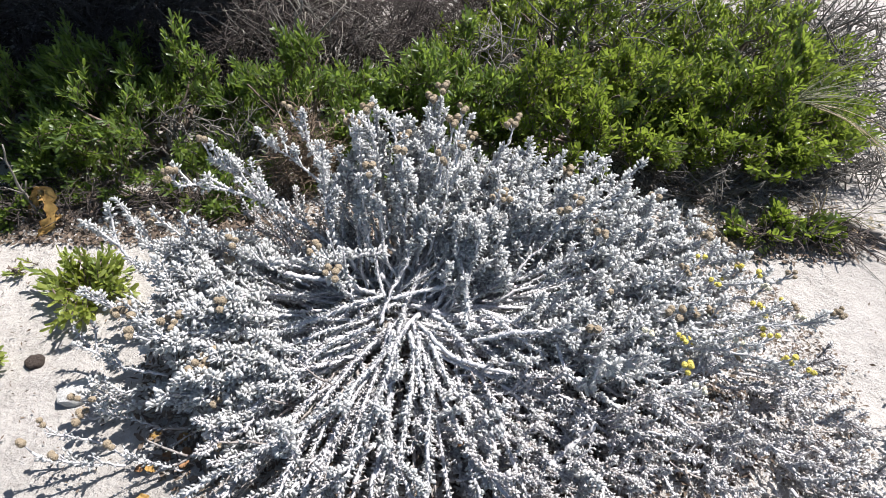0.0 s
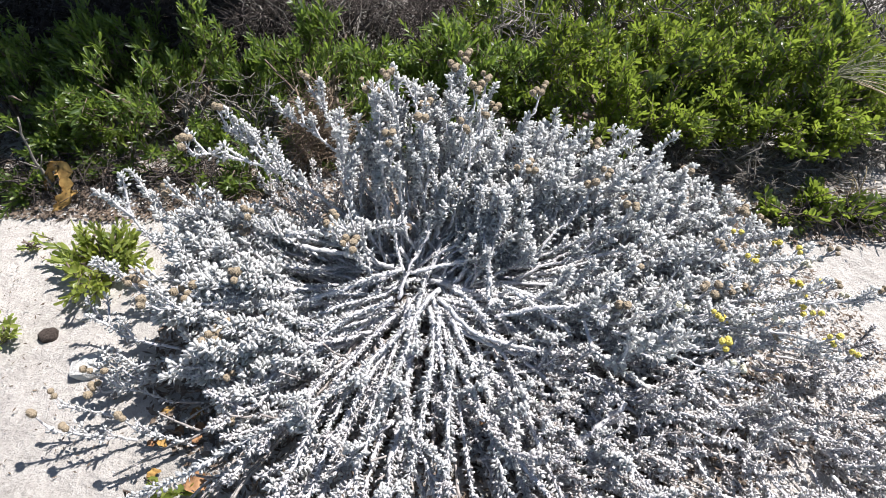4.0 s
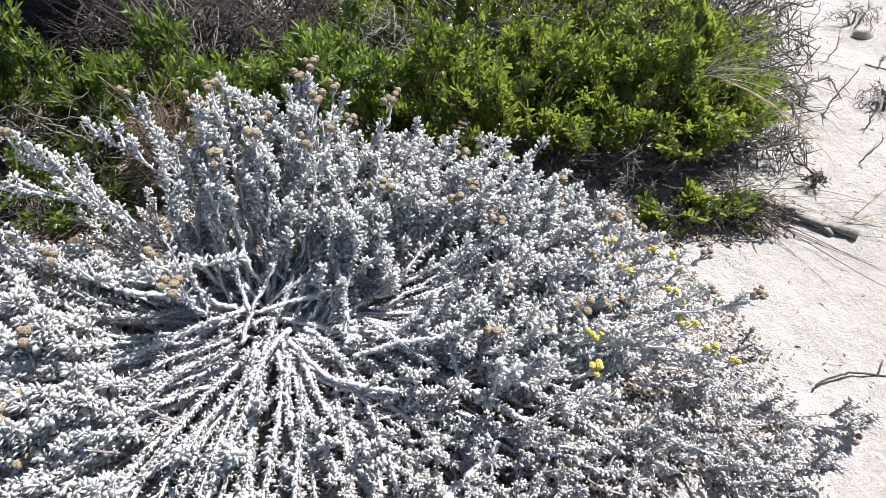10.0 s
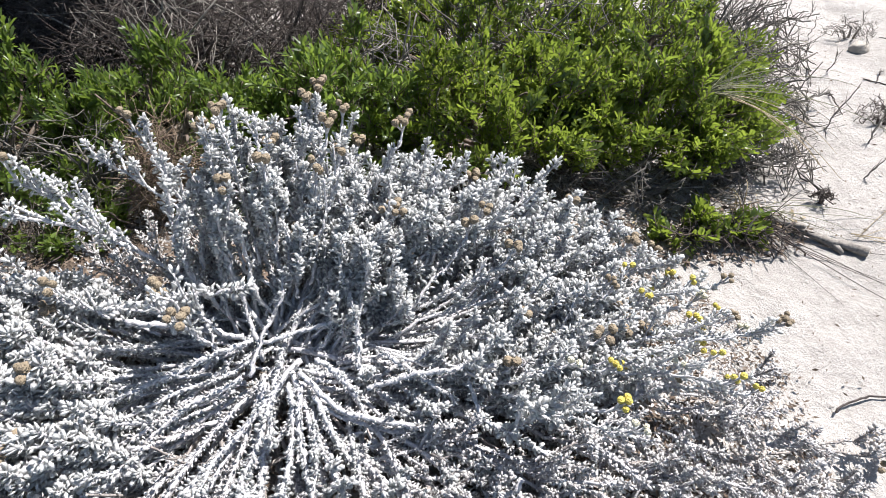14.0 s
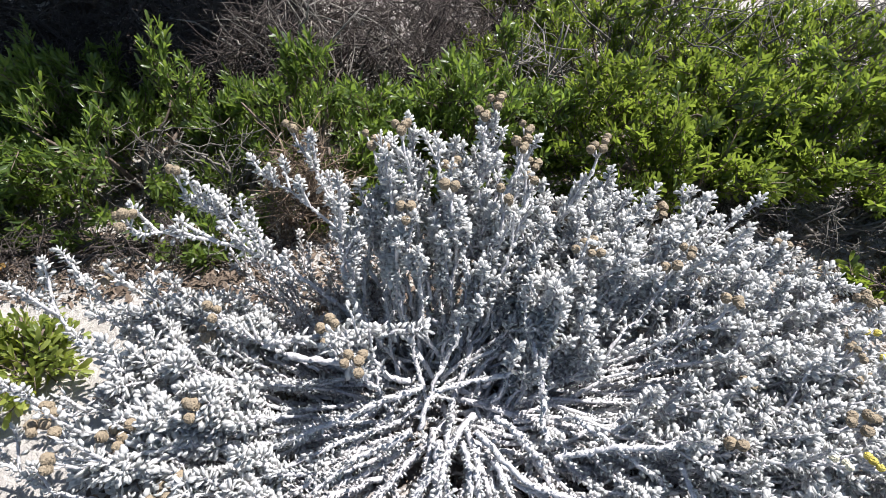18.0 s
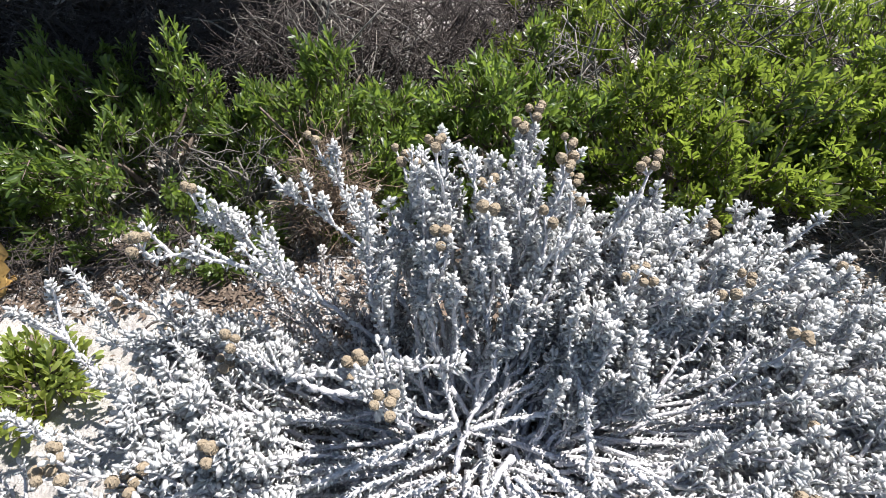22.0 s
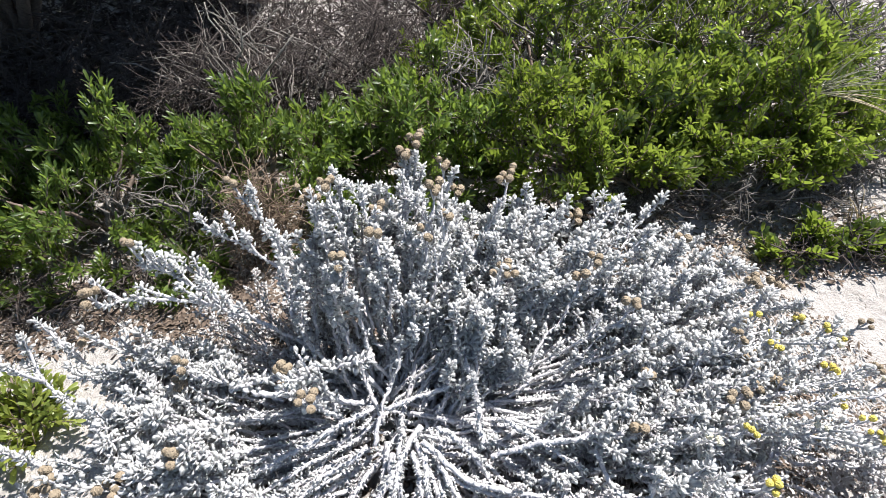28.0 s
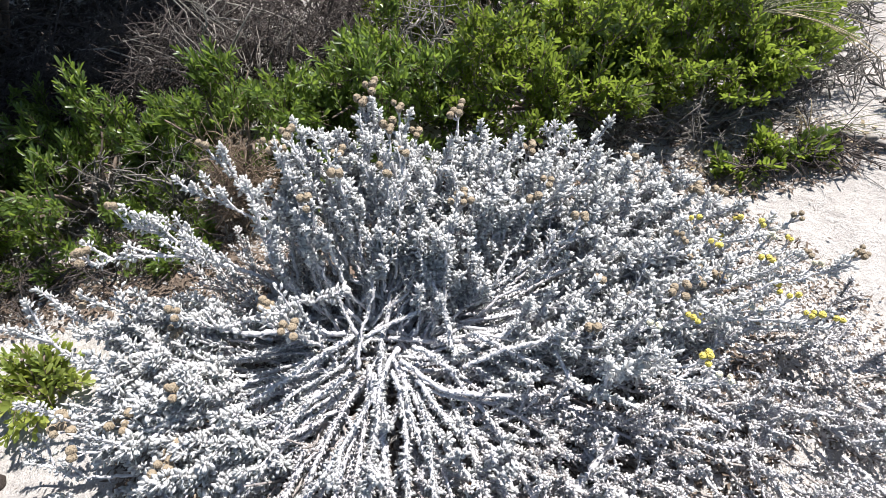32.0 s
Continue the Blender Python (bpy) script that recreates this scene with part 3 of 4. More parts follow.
arm(((-0.38, 0.10, 0.14), (-0.45, 0.14, 0.19), (-0.492, 0.172, 0.242)), 0.0028, 0.002, SHOOT, forks=5, tuft=13)
arm(((-0.34, 0.02, 0.12), (-0.42, 0.04, 0.16), (-0.46, 0.06, 0.18)), 0.0028, 0.002, SHOOT, forks=4, tuft=13)
arm(((-0.36, -0.03, 0.12), (-0.45, -0.02, 0.13), (-0.515, 0.015, 0.14)), 0.0026, 0.0018, SHOOT, forks=5, fork_len=0.035, tuft=10)

# flowering tips at the east end
for i in range(30):
    az = rng.uniform(-15, 8)
    pts = reach(from_hub(0.03), az, rng.uniform(0.40, 0.60), rng.uniform(0.15, 0.235), rng.uniform(0.0, 0.08), out=0.2)
    kind = ("yellow", "pale", "brown", "yellow", "brown")[i % 5]
    bush.stem(pts, 0.0032, 0.0018, FELT, STEM, (0.45, 1.0, 380, 0.0080, 0.0098, 46), 3, 0.05, heads=(kind, 2 + i % 2, 0.0066), tuft=9, loose=0.16)
for a, b, kind, many in (((0.42, -0.02, 0.20), (0.592, -0.03, 0.245), "brown", 6), ((0.40, 0.0, 0.19), (0.57, 0.01, 0.215), "brown", 3), ((0.45, 0.06, 0.15), (0.655, 0.12, 0.085), "yellow", 2),
                         ((0.36, 0.05, 0.18), (0.495, 0.085, 0.172), "yellow", 3), ((0.26, -0.05, 0.20), (0.357, -0.122, 0.250), "yellow", 4), ((0.27, -0.06, 0.19), (0.375, -0.125, 0.235), "pale", 3),
                         ((0.40, 0.0, 0.19), (0.515, -0.01, 0.20), "yellow", 3), ((0.40, -0.02, 0.19), (0.48, -0.05, 0.22), "yellow", 2), ((0.26, -0.03, 0.19), (0.325, -0.065, 0.245), "pale", 3)):
    a, b = np.array(a), np.array(b)
    arm((a, (a + b) / 2 + rng.normal(0, 0.004, 3), b), 0.0024, 0.0016, (0.0, 0.95, 560, 0.0080, 0.0092, 48), forks=3, fork_len=0.035, heads=(kind, many, 0.0066))

# prostrate ropes of leafy stems to the south, held a little off the sand
for i in range(64):
    az = 196 + 150 * (i + rng.uniform(-0.5, 1.5)) / 64
    far = rng.uniform(0.25, 0.50) * (0.78 if az < 224 else 1.0)
    z = rng.uniform(0.115, 0.17) - 0.09 * max(0.0, far - 0.30)
    pts = reach(from_hub(0.040, 0.030), az, far, z, rng.uniform(-0.02, 0.08), wander=0.017, out=0.20 * rng.random() ** 1.3, bend=0.11)
    young = i % 3 == 0
    bush.stem(pts, 0.0036 * rng.uniform(0.8, 1.2), 0.0026, FELT if young else FELT_ROPE, STEM, (0.0, 1.0, rng.uniform(1000, 1400), 0.0070, 0.0098 if young else 0.0086, 50), 3 if young else 1, 0.055, 6,
              tuft=11 if young else 5, loose=0.26, lift=0.5 if young else 0.25, from_=0.3)
# bare dead stems under them, in darker bark to deepen the shaded gaps
for i in range(56):
    pts = reach(from_hub(0.035, 0.01), 190 + 160 * rng.random(), rng.uniform(0.24, 0.50), rng.uniform(0.06, 0.10), rng.uniform(0.0, 0.04), floor=0.008, out=0.06)
    bush.stem(pts, 0.0030, 0.0018, FELT_DRY, STEM_DRY, (0.0, 1.0, 190, 0.0055, 0.0070, 40), 1, 0.06, 5, loose=0.25)

# stems that stand out over the hub: the leafy arm, bare stubs and long forks
ROPE = (0.0, 1.0, 1250, 0.0066, 0.0082, 50)
arm(((-0.20, 0.085, 0.245), (-0.11, 0.10, 0.25), (-0.028, 0.095, 0.266)), 0.0034, 0.0030, (0.0, 1.0, 700, 0.0125, 0.0135, 48), tuft=10)
arm(((-0.185, 0.100, 0.205), (-0.11, 0.092, 0.195), (-0.05, 0.083, 0.185)), 0.0050, 0.0044, (0.0, 0.9, 160, 0.005, 0.006, 40))
arm(((-0.02, 0.06, 0.190), (0.05, 0.072, 0.205), (0.124, 0.075, 0.214)), 0.0036, 0.0032, (0.0, 0.9, 900, 0.0058, 0.0066, 44))
arm(((0.048, 0.022, 0.200), (0.08, 0.002, 0.192), (0.107, -0.016, 0.185)), 0.0042, 0.0038, ROPE)
arm(((0.087, 0.113, 0.250), (0.10, 0.05, 0.215), (0.110, -0.012, 0.187)), 0.0032, 0.0038, ROPE)
arm(((0.107, -0.016, 0.185), (0.174, -0.018, 0.210), (0.255, -0.019, 0.226)), 0.0044, 0.0034, (0.0, 1.0, 900, 0.0062, 0.0074, 44))
arm(((0.128, 0.017, 0.210), (0.17, -0.016, 0.20), (0.215, -0.052, 0.190)), 0.0036, 0.0030, ROPE)
arm(((0.028, 0.011, 0.190), (0.087, -0.050, 0.175), (0.200, -0.066, 0.175)), 0.0038, 0.0034, (0.0, 1.0, 700, 0.0058, 0.0066, 42))
arm(((0.05, -0.03, 0.178), (0.12, -0.066, 0.168), (0.23, -0.084, 0.165)), 0.0034, 0.0030, (0.0, 1.0, 700, 0.0058, 0.0066, 42))
arm(((0.226, -0.033, 0.205), (0.236, -0.075, 0.190), (0.262, -0.092, 0.192), (0.308, -0.093, 0.238)), 0.0032, 0.0026, (0.0, 1.0, 560, 0.0092, 0.0118, 48), forks=4, tuft=12, fork_len=0.045)
arm(((-0.012, 0.005, 0.185), (-0.014, -0.079, 0.170), (-0.023, -0.20, 0.140)), 0.0044, 0.0034, ROPE, tuft=8)
arm(((0.012, 0.005, 0.180), (0.021, -0.027, 0.182), (0.020, -0.118, 0.165)), 0.0038, 0.0034, ROPE)
arm(((0.028, 0.0, 0.178), (0.029, -0.039, 0.180), (0.043, -0.090, 0.170), (0.072, -0.128, 0.150)), 0.0040, 0.0034, ROPE, tuft=8)
arm(((0.045, -0.015, 0.180), (0.060, -0.055, 0.176), (0.094, -0.11, 0.16)), 0.0038, 0.0032, ROPE, tuft=8)
arm(((-0.04, 0.015, 0.185), (-0.09, -0.01, 0.178), (-0.19, -0.05, 0.155)), 0.0040, 0.0032, ROPE)
arm(((-0.03, 0.06, 0.200), (-0.089, 0.036, 0.200), (-0.20, -0.006, 0.185)), 0.0040, 0.0032, ROPE)
arm(((0.185, -0.195, 0.135), (0.225, -0.17, 0.155), (0.270, -0.148, 0.182)), 0.0046, 0.0040, (0.0, 1.0, 160, 0.005, 0.006, 40))

# ---- dry mat ----
mat_plant = Bush("dry_silver_mat", "low mat of dried grey woolly stems on sand", "ground cover", on_ground(0.3, -0.12))
count = 0
while count < 190:
    x, y = rng.uniform(0.02, 0.64), rng.uniform(-0.37, 0.04)
    if y > -0.03 + 0.10 * (x - 0.3) or x > 0.62 + 0.25 * (y + 0.1) + 0.1 * (y < -0.2) or y > 0.30 - 1.0 * x - 0.10 and x < 0.25 and y > -0.16:
        continue
    count += 1
    az = rng.uniform(-95, 15)
    pts = stem_path(on_ground(x, y, rng.uniform(0.008, 0.036)), az, rng.uniform(0, 22), rng.uniform(-12, 14), rng.uniform(0.06, 0.14), 9, 0.22, 0.007)
    mat_plant.stem(pts, 0.0030, 0.0018, FELT_DRY if rng.random() < 0.75 else FELT_ROPE, STEM if count % 3 else STEM_DRY, (0.0, 1.0, 950, 0.0054, 0.0074, 50), 3, 0.04, 5, tuft=6, loose=0.22, lift=0.5)
# a creeping runner on the open sand
for k, (a, b) in enumerate((((0.56, -0.10), (0.70, -0.095)), ((0.68, -0.095), (0.79, -0.105)), ((0.70, -0.10), (0.775, -0.135)), ((0.6, -0.13), (0.73, -0.15)))):
    t = np.linspace(0, 1, 12)[:, None]
    xy = np.array(a) + t * (np.array(b) - np.array(a)) + np.cumsum(rng.normal(0, 0.003, (12, 2)), 0)
    pts = np.stack([xy[:, 0], xy[:, 1], ground_z(xy[:, 0], xy[:, 1]) + 0.012 + 0.02 * t[:, 0] * (k in (1, 2))], -1)
    mat_plant.stem(pts, 0.0026, 0.0018, FELT_DRY, STEM_DRY, (0.0, 1.0, 480, 0.0065, 0.009, 48), 3, 0.03, 5, tuft=7, loose=0.2)

for x, y in ((0.79, -0.10), (0.785, -0.112), (0.775, -0.14), (0.765, -0.148), (0.795, -0.12)):
    set_head(on_ground(x, y, 0.016), (0.3, 0.1, 1.0), "brown", 0.0075, mat_plant.root)
# short stalks with dry heads on the sand at the west end
for x, y, z in ((-0.475, -0.13, 0.07), (-0.45, -0.16, 0.05), (-0.49, -0.16, 0.05), (-0.42, -0.10, 0.06), (-0.36, -0.17, 0.07)):
    a = on_ground(x + 0.05, y + 0.01, 0.008)
    t = np.linspace(0, 1, 10)[:, None]
    pts = a + t * (on_ground(x, y, z) - a) + np.cumsum(rng.normal(0, 0.002, (10, 3)), 0) * t
    mat_plant.stem(pts, 0.0022, 0.0014, FELT, STEM, (0.1, 1.0, 420, 0.006, 0.009, 52), 2, 0.03, 5, ("brown", 2, 0.0085))

# ---- green shrubs ----
def sprig(leaf_soup, twig_soup, tip, way, length, count, size, template, width, pinnate):
    base = tip - way * length
    tube(twig_soup, np.array([base, (base + tip) / 2 + rng.normal(0, 0.003, 3), tip]), [0.0014, 0.0011, 0.0006], 3)
    s = np.linspace(0.15, 1.0, count)
    at = base + s[:, None] * (tip - base)
    a = unit(np.cross(way, rng.normal(0, 1, 3)))
    b = np.cross(way, a)
    turn = (np.arange(count) % 2) * np.pi + rng.normal(0, 0.35, count) if pinnate else np.arange(count) * 2.4
    side = np.cos(turn)[:, None] * a + np.sin(turn)[:, None] * b
    opening = np.radians(np.clip(rng.normal(52 if pinnate else 37, 13, count) - 30 * (s > 0.93), 5, 95))[:, None]
    ways = np.cos(opening) * way + np.sin(opening) * side + np.array([0, 0, 0.10])
    ups = (b[None] if pinnate else way[None] * 0.8 - side * 0.6) + rng.normal(0, 0.25, (count, 3)) + np.array([0, 0, 0.35])
    place(leaf_soup, template, at, ways, ups, size * rng.uniform(0.7, 1.2, count), width * rng.uniform(0.85, 1.2, count))


# hollows in the left shrubs, where bare twigs show: x, y, radius
HOLLOWS = ((-0.52, 0.62, 0.075), (-0.38, 0.60, 0.10), (-0.245, 0.56, 0.085), (-0.67, 0.63, 0.06), (-0.02, 0.60, 0.05), (0.20, 0.82, 0.07), (0.655, 0.53, 0.03))


def shrub(name, label, cx, cy, rx, ry, h, count, mat, template=LEAF_NARROW, size=0.02, width=1.0, per=12, length=0.055, pinnate=False, skirt=0.15, group="green dune shrubs", under=0.0):
    """A low shrub: forked branches from one root and a crown of leafy sprigs over a lumpy dome."""
    at = on_ground(cx, cy)
    root = thing(name, at, label, "shrub", group)
    leaves, twigs = Soup(), Soup()
    seed = Vector((cx * 7.3, cy * 5.1, 2.0))
    done = 0
    while done < count:
        u, v = rng.uniform(-1, 1, 2)
        d = math.hypot(u, v)
        if d > 1:
            continue
        x, y = cx + rx * u, cy + ry * v
        lump = noise.noise(Vector((x * 8, y * 8, 0)) + seed) * 0.6 + noise.noise(Vector((x * 19, y * 19, 5)) + seed) * 0.35
        z = h * max(0.05, (1 - d ** 3.2) * (1 + lump) + skirt * 0.3)
        z = max(z * (1 - rng.random() ** 1.6 * 0.7), under * rng.uniform(0.7, 1.3))
        if any(math.hypot(x - a, y - b) < r for a, b, r in HOLLOWS):
            z *= 0.45
            if rng.random() < 0.6:
                continue
        out = np.array([u / rx * 0.12, v / ry * 0.12, 0.0]) * d ** 2
        main = unit(np.array([0, 0, 1.0]) + out * 3.5 + rng.normal(0, 0.22, 3))
        if rx > 0.15 and noise.noise(Vector((x * 13, y * 13, 9)) + seed) < -0.26:
            continue
        for _ in range(int(rng.integers(4, 8))):
            way = unit(main + rng.normal(0, 0.42, 3))
            tip = on_ground(x, y, max(z, 0.02)) + (way - main) * length * 0.5 + rng.normal(0, 0.009, 3) + main * rng.uniform(-0.3, 0.5) * length
            sprig(leaves, twigs, tip, way, length * rng.uniform(0.7, 1.25), per, size, template, width, pinnate)
            done += 1
    for i in range(max(4, int(26 * rx))):
        a, r = rng.uniform(0, 2 * np.pi), rng.uniform(0.3, 0.92)
        end = np.array([cx + rx * r * math.cos(a), cy + ry * r * math.sin(a), at[2] + h * (1 - r ** 3) * 0.85 + 0.01])
        mid = at * 0.45 + end * 0.55 + rng.normal(0, 0.025, 3) + np.array([0, 0, 0.3 * h * r])
        t = np.linspace(0, 1, 9)[:, None]
        pts = (1 - t) ** 2 * (at + np.array([0, 0, 0.004])) + 2 * t * (1 - t) * mid + t ** 2 * end + rng.normal(0, 0.004, (9, 3)) * t
        s = Soup()
        tube(s, pts, np.linspace(0.0065 * min(1, h / 0.2), 0.0018, 9), 6, 0.12)
        part("branch", local(root, s), BRANCH, root)
    tagged(part("twig_mass", local(root, twigs), BRANCH, root), kind="stuff")
    tagged(part("crown", local(root, leaves), mat, root), kind="stuff")
    return root


DARK = "dense dark-green shrub with narrow upright leaves on dune sand"
BRIGHT = "sunlit yellow-green shrub with small oblong leaves on dune sand"
for cx, cy, rx, ry, h, n in ((-1.00, 0.665, 0.34, 0.255, 0.195, 860), (-0.62, 0.66, 0.32, 0.235, 0.215, 920), (-1.42, 0.86, 0.34, 0.28, 0.22, 420),
                             (-0.84, 0.92, 0.26, 0.15, 0.17, 300), (-0.27, 0.70, 0.27, 0.23, 0.225, 780), (0.08, 0.72, 0.26, 0.25, 0.215, 780)):
    shrub("green_shrub", DARK, cx, cy, rx, ry, h, n, GREEN_A, LEAF_NARROW, 0.0222, 1.0, 12, 0.048)
for cx, cy, rx, ry, h, n in ((0.42, 0.655, 0.29, 0.225, 0.225, 1150), (0.76, 0.645, 0.30, 0.205, 0.225, 1450), (0.40, 1.02, 0.36, 0.27, 0.25, 1000), (0.88, 1.00, 0.34, 0.28, 0.235, 1000),
                             (0.65, 1.45, 0.55, 0.32, 0.29, 820)):
    shrub("bright_shrub", BRIGHT, cx, cy, rx, ry, h, n, GREEN_B, LEAF_OVAL, 0.0190, 1.0, 12, 0.048, pinnate=n % 100 == 50, under=0.12)
shrub("green_shrub", "low green shrublet showing between the white stems", -0.385, 0.475, 0.10, 0.07, 0.055, 70, GREEN_A, LEAF_NARROW, 0.021, 1.0, 12, 0.045)


def shade_shrub(cx, cy, rx, ry, low, high, count):
    """Adds a tall shrub to cast shade: leaning trunks that rise from behind and fork under a closed flat crown."""
    at = on_ground(cx - 0.2, cy + 0.45)
    root = thing("shade_shrub", at, "tall dark shrub added behind the low bushes to cast shade", "shrub", "green dune shrubs")
    leaves, twigs = Soup(), Soup()
    for _ in range(count):
        a, d = rng.uniform(0, 2 * np.pi), math.sqrt(rng.random()) * rng.uniform(0.9, 1.05)
        top = high * (1 - 0.25 * d ** 3)
        tip = np.array([cx + rx * d * math.cos(a), cy + ry * d * math.sin(a), at[2] + rng.uniform(low, top)])
        sprig(leaves, twigs, tip, unit(np.array([0.4 * math.cos(a), 0.4 * math.sin(a), 1.0]) + rng.normal(0, 0.4, 3)), 0.14, 6, 0.085, LEAF_BIT, 1.5, False)
    for i in range(13):
        a, r = 2.4 * i, rng.uniform(0.35, 0.95)
        end = np.array([cx + rx * r * math.cos(a), cy + ry * r * math.sin(a), at[2] + rng.uniform(low, high) * 0.95])
        mid = at * 0.6 + end * 0.4 + rng.normal(0, 0.05, 3)
        t = np.linspace(0, 1, 10)[:, None]
        s = Soup()
        tube(s, (1 - t) ** 2 * (at + np.array([0, 0, 0.004])) + 2 * t * (1 - t) * mid + t ** 2 * end + rng.normal(0, 0.008, (10, 3)) * t, np.linspace(0.022, 0.004, 10), 7, 0.12)
        part("branch", local(root, s), BRANCH, root)
    tagged(part("twig_mass", local(root, twigs), BRANCH, root), kind="stuff")
    tagged(part("crown", local(root, leaves), GREEN_DEEP, root), kind="stuff")


# crowns added out of view, placed so their shade covers the back left
shade_shrub(-0.69, 1.84, 0.74, 0.79, 0.80, 1.40, 1600)
shade_shrub(-0.98, 1.20, 0.76, 0.52, 0.82, 1.40, 1400)
# two more added further out, only to block skylight
shade_shrub(-2.25, 1.45, 0.55, 0.85, 0.10, 1.30, 700)
shade_shrub(-0.95, 3.05, 1.25, 0.40, 0.10, 1.40, 700)
shrub("green_shrub", "low green shrublet at the edge of the dark litter", -0.87, 0.425, 0.07, 0.05, 0.07, 40, GREEN_A, LEAF_NARROW, 0.022, 1.1, 12, 0.045)
shrub("small_shrub", "small yellow-green shrublet rooted in litter beside the sand", 0.775, 0.345, 0.11, 0.055, 0.05, 70, GREEN_B, LEAF_OVAL, 0.022, 1.15, 10, 0.042, True)
shrub("leafy_seedling", "small bright green leafy plant on sand", -0.612, 0.205, 0.092, 0.085, 0.06, 84, GREEN_C, LEAF_OVAL, 0.023, 1.1, 10, 0.055, group="small green plants")
shrub("leafy_seedling", "tiny green seedling on pale sand", -0.765, 0.25, 0.012, 0.012, 0.02, 4, GREEN_C, LEAF_OVAL, 0.014, 1.1, 9, 0.025, group="small green plants")
shrub("leafy_seedling", "low green fleshy-leaved seedling beside dry leaves", -0.355, -0.235, 0.035, 0.025, 0.015, 12, GREEN_C, LEAF_ROUND, 0.013, 1.2, 9, 0.025, group="small green plants")
shrub("leafy_seedling", "small green leafy plant at the sand's edge", -0.70, 0.03, 0.02, 0.03, 0.03, 8, GREEN_C, LEAF_OVAL, 0.016, 1.1, 9, 0.035, group="small green plants")


# ---- dead brush ----
def brush(name, label, cx, cy, rx, ry, h, count, mat, length=0.16, r=0.0016, mains=8, group="dead brush"):
    root = thing(name, on_ground(cx, cy), label, "dead brush", group)
    s = Soup()
    for _ in range(count):
        a, d = rng.uniform(0, 2 * np.pi), math.sqrt(rng.random())
        x, y = cx + rx * d * math.cos(a), cy + ry * d * math.sin(a)
        z = h * (1 - d ** 3) * rng.uniform(0.15, 1.0)
        az, el = rng.uniform(0, 2 * np.pi), rng.normal(0.45, 0.5)
        way = np.array([math.cos(az) * math.cos(el), math.sin(az) * math.cos(el), math.sin(el)])
        ln = length * rng.uniform(0.4, 1.3)
        t = np.linspace(-0.5, 0.5, 5)[:, None]
        bend = rng.normal(0, 0.22, 3)
        pts = on_ground(x, y, z + 0.02) + ln * (t * way + t * t * bend) + rng.normal(0, 0.003, (5, 3))
        pts[:, 2] = np.maximum(pts[:, 2], ground_z(pts[:, 0], pts[:, 1]) + 0.003)
        tube(s, pts, np.linspace(r * rng.uniform(0.7, 1.6), r * 0.4, 5), 3)
        for _ in range(2):
            k = int(rng.integers(1, 4))
            e = pts[k] + ln * 0.3 * unit(way + rng.normal(0, 0.7, 3))
            tube(s, np.array([pts[k], (pts[k] + e) / 2 + rng.normal(0, 0.004, 3), e]), [r * 0.6, r * 0.5, r * 0.3], 3)
    for _ in range(mains):
        a, d = rng.uniform(0, 2 * np.pi), rng.uniform(0.4, 0.95)
        end = np.array([cx + rx * d * math.cos(a), cy + ry * d * math.sin(a), 0])
        end[2] = float(ground_z(end[0], end[1])) + h * rng.uniform(0.5, 1.1)
        at = on_ground(cx + rng.normal(0, rx * 0.15), cy + rng.normal(0, ry * 0.15), 0.003)
        t = np.linspace(0, 1, 8)[:, None]
        pts = at + t * (end - at) + rng.normal(0, 0.008, (8, 3)) * t + np.array([0, 0, 0.05]) * t * (1 - t)
        m = Soup()
        tube(m, pts, np.linspace(0.0045, 0.0015, 8), 5, 0.15)
        part("branch", local(root, m), mat, root)
    tagged(part("twig_mass", local(root, s), mat, root), kind="stuff")
    return root


TANGLE = "tangle of dead grey-brown twigs among the shrubs"
brush("dead_brush", TANGLE, -0.48, 1.00, 0.26, 0.16, 0.25, 480, DEAD)
brush("dead_brush", TANGLE, -0.08, 1.06, 0.30, 0.16, 0.24, 520, DEAD)
brush("dead_brush", TANGLE, -0.30, 1.35, 0.45, 0.22, 0.26, 520, DEAD)
brush("dead_brush", TANGLE, 0.20, 1.40, 0.30, 0.2, 0.24, 300, DEAD)
brush("dead_brush", TANGLE, -0.95, 1.22, 0.45, 0.20, 0.22, 240, DEAD)
brush("dead_brush", TANGLE, -1.5, 1.35, 0.5, 0.35, 0.22, 200, DEAD)
brush("dead_brush", TANGLE, -0.85, 1.65, 0.6, 0.25, 0.22, 200, DEAD, 0.2)
brush("dead_brush", TANGLE, 0.55, 0.98, 0.34, 0.2, 0.30, 110, DEAD_SHADED, 0.2, 0.0019, 14)
brush("dead_brush", TANGLE, 1.0, 1.0, 0.24, 0.2, 0.26, 120, DEAD_SHADED, 0.18, 0.0019, 12)
brush("dead_brush", TANGLE, 0.05, 1.75, 0.65, 0.22, 0.24, 260, DEAD, 0.2)
brush("dead_brush", TANGLE, -0.55, 1.15, 0.5, 0.25, 0.2, 420, DEAD, 0.14)
brush("dead_brush", "clump of brown dried stalks between green shrubs", -0.245, 0.53, 0.075, 0.06, 0.19, 240, DRIED, 0.12, 0.0010, 6)
# the dimmed bark carries the shade of the hollows
brush("dead_brush", "bare twigs dimmed for the shade in a hollow of the green shrubs", -0.385, 0.60, 0.11, 0.07, 0.16, 70, DEAD_SHADED, 0.10, 0.0014, 7)
brush("dead_brush", "bare twigs dimmed for the shade in a hollow of the green shrubs", -0.56, 0.62, 0.11, 0.06, 0.16, 50, DEAD_SHADED, 0.09, 0.0015, 7)
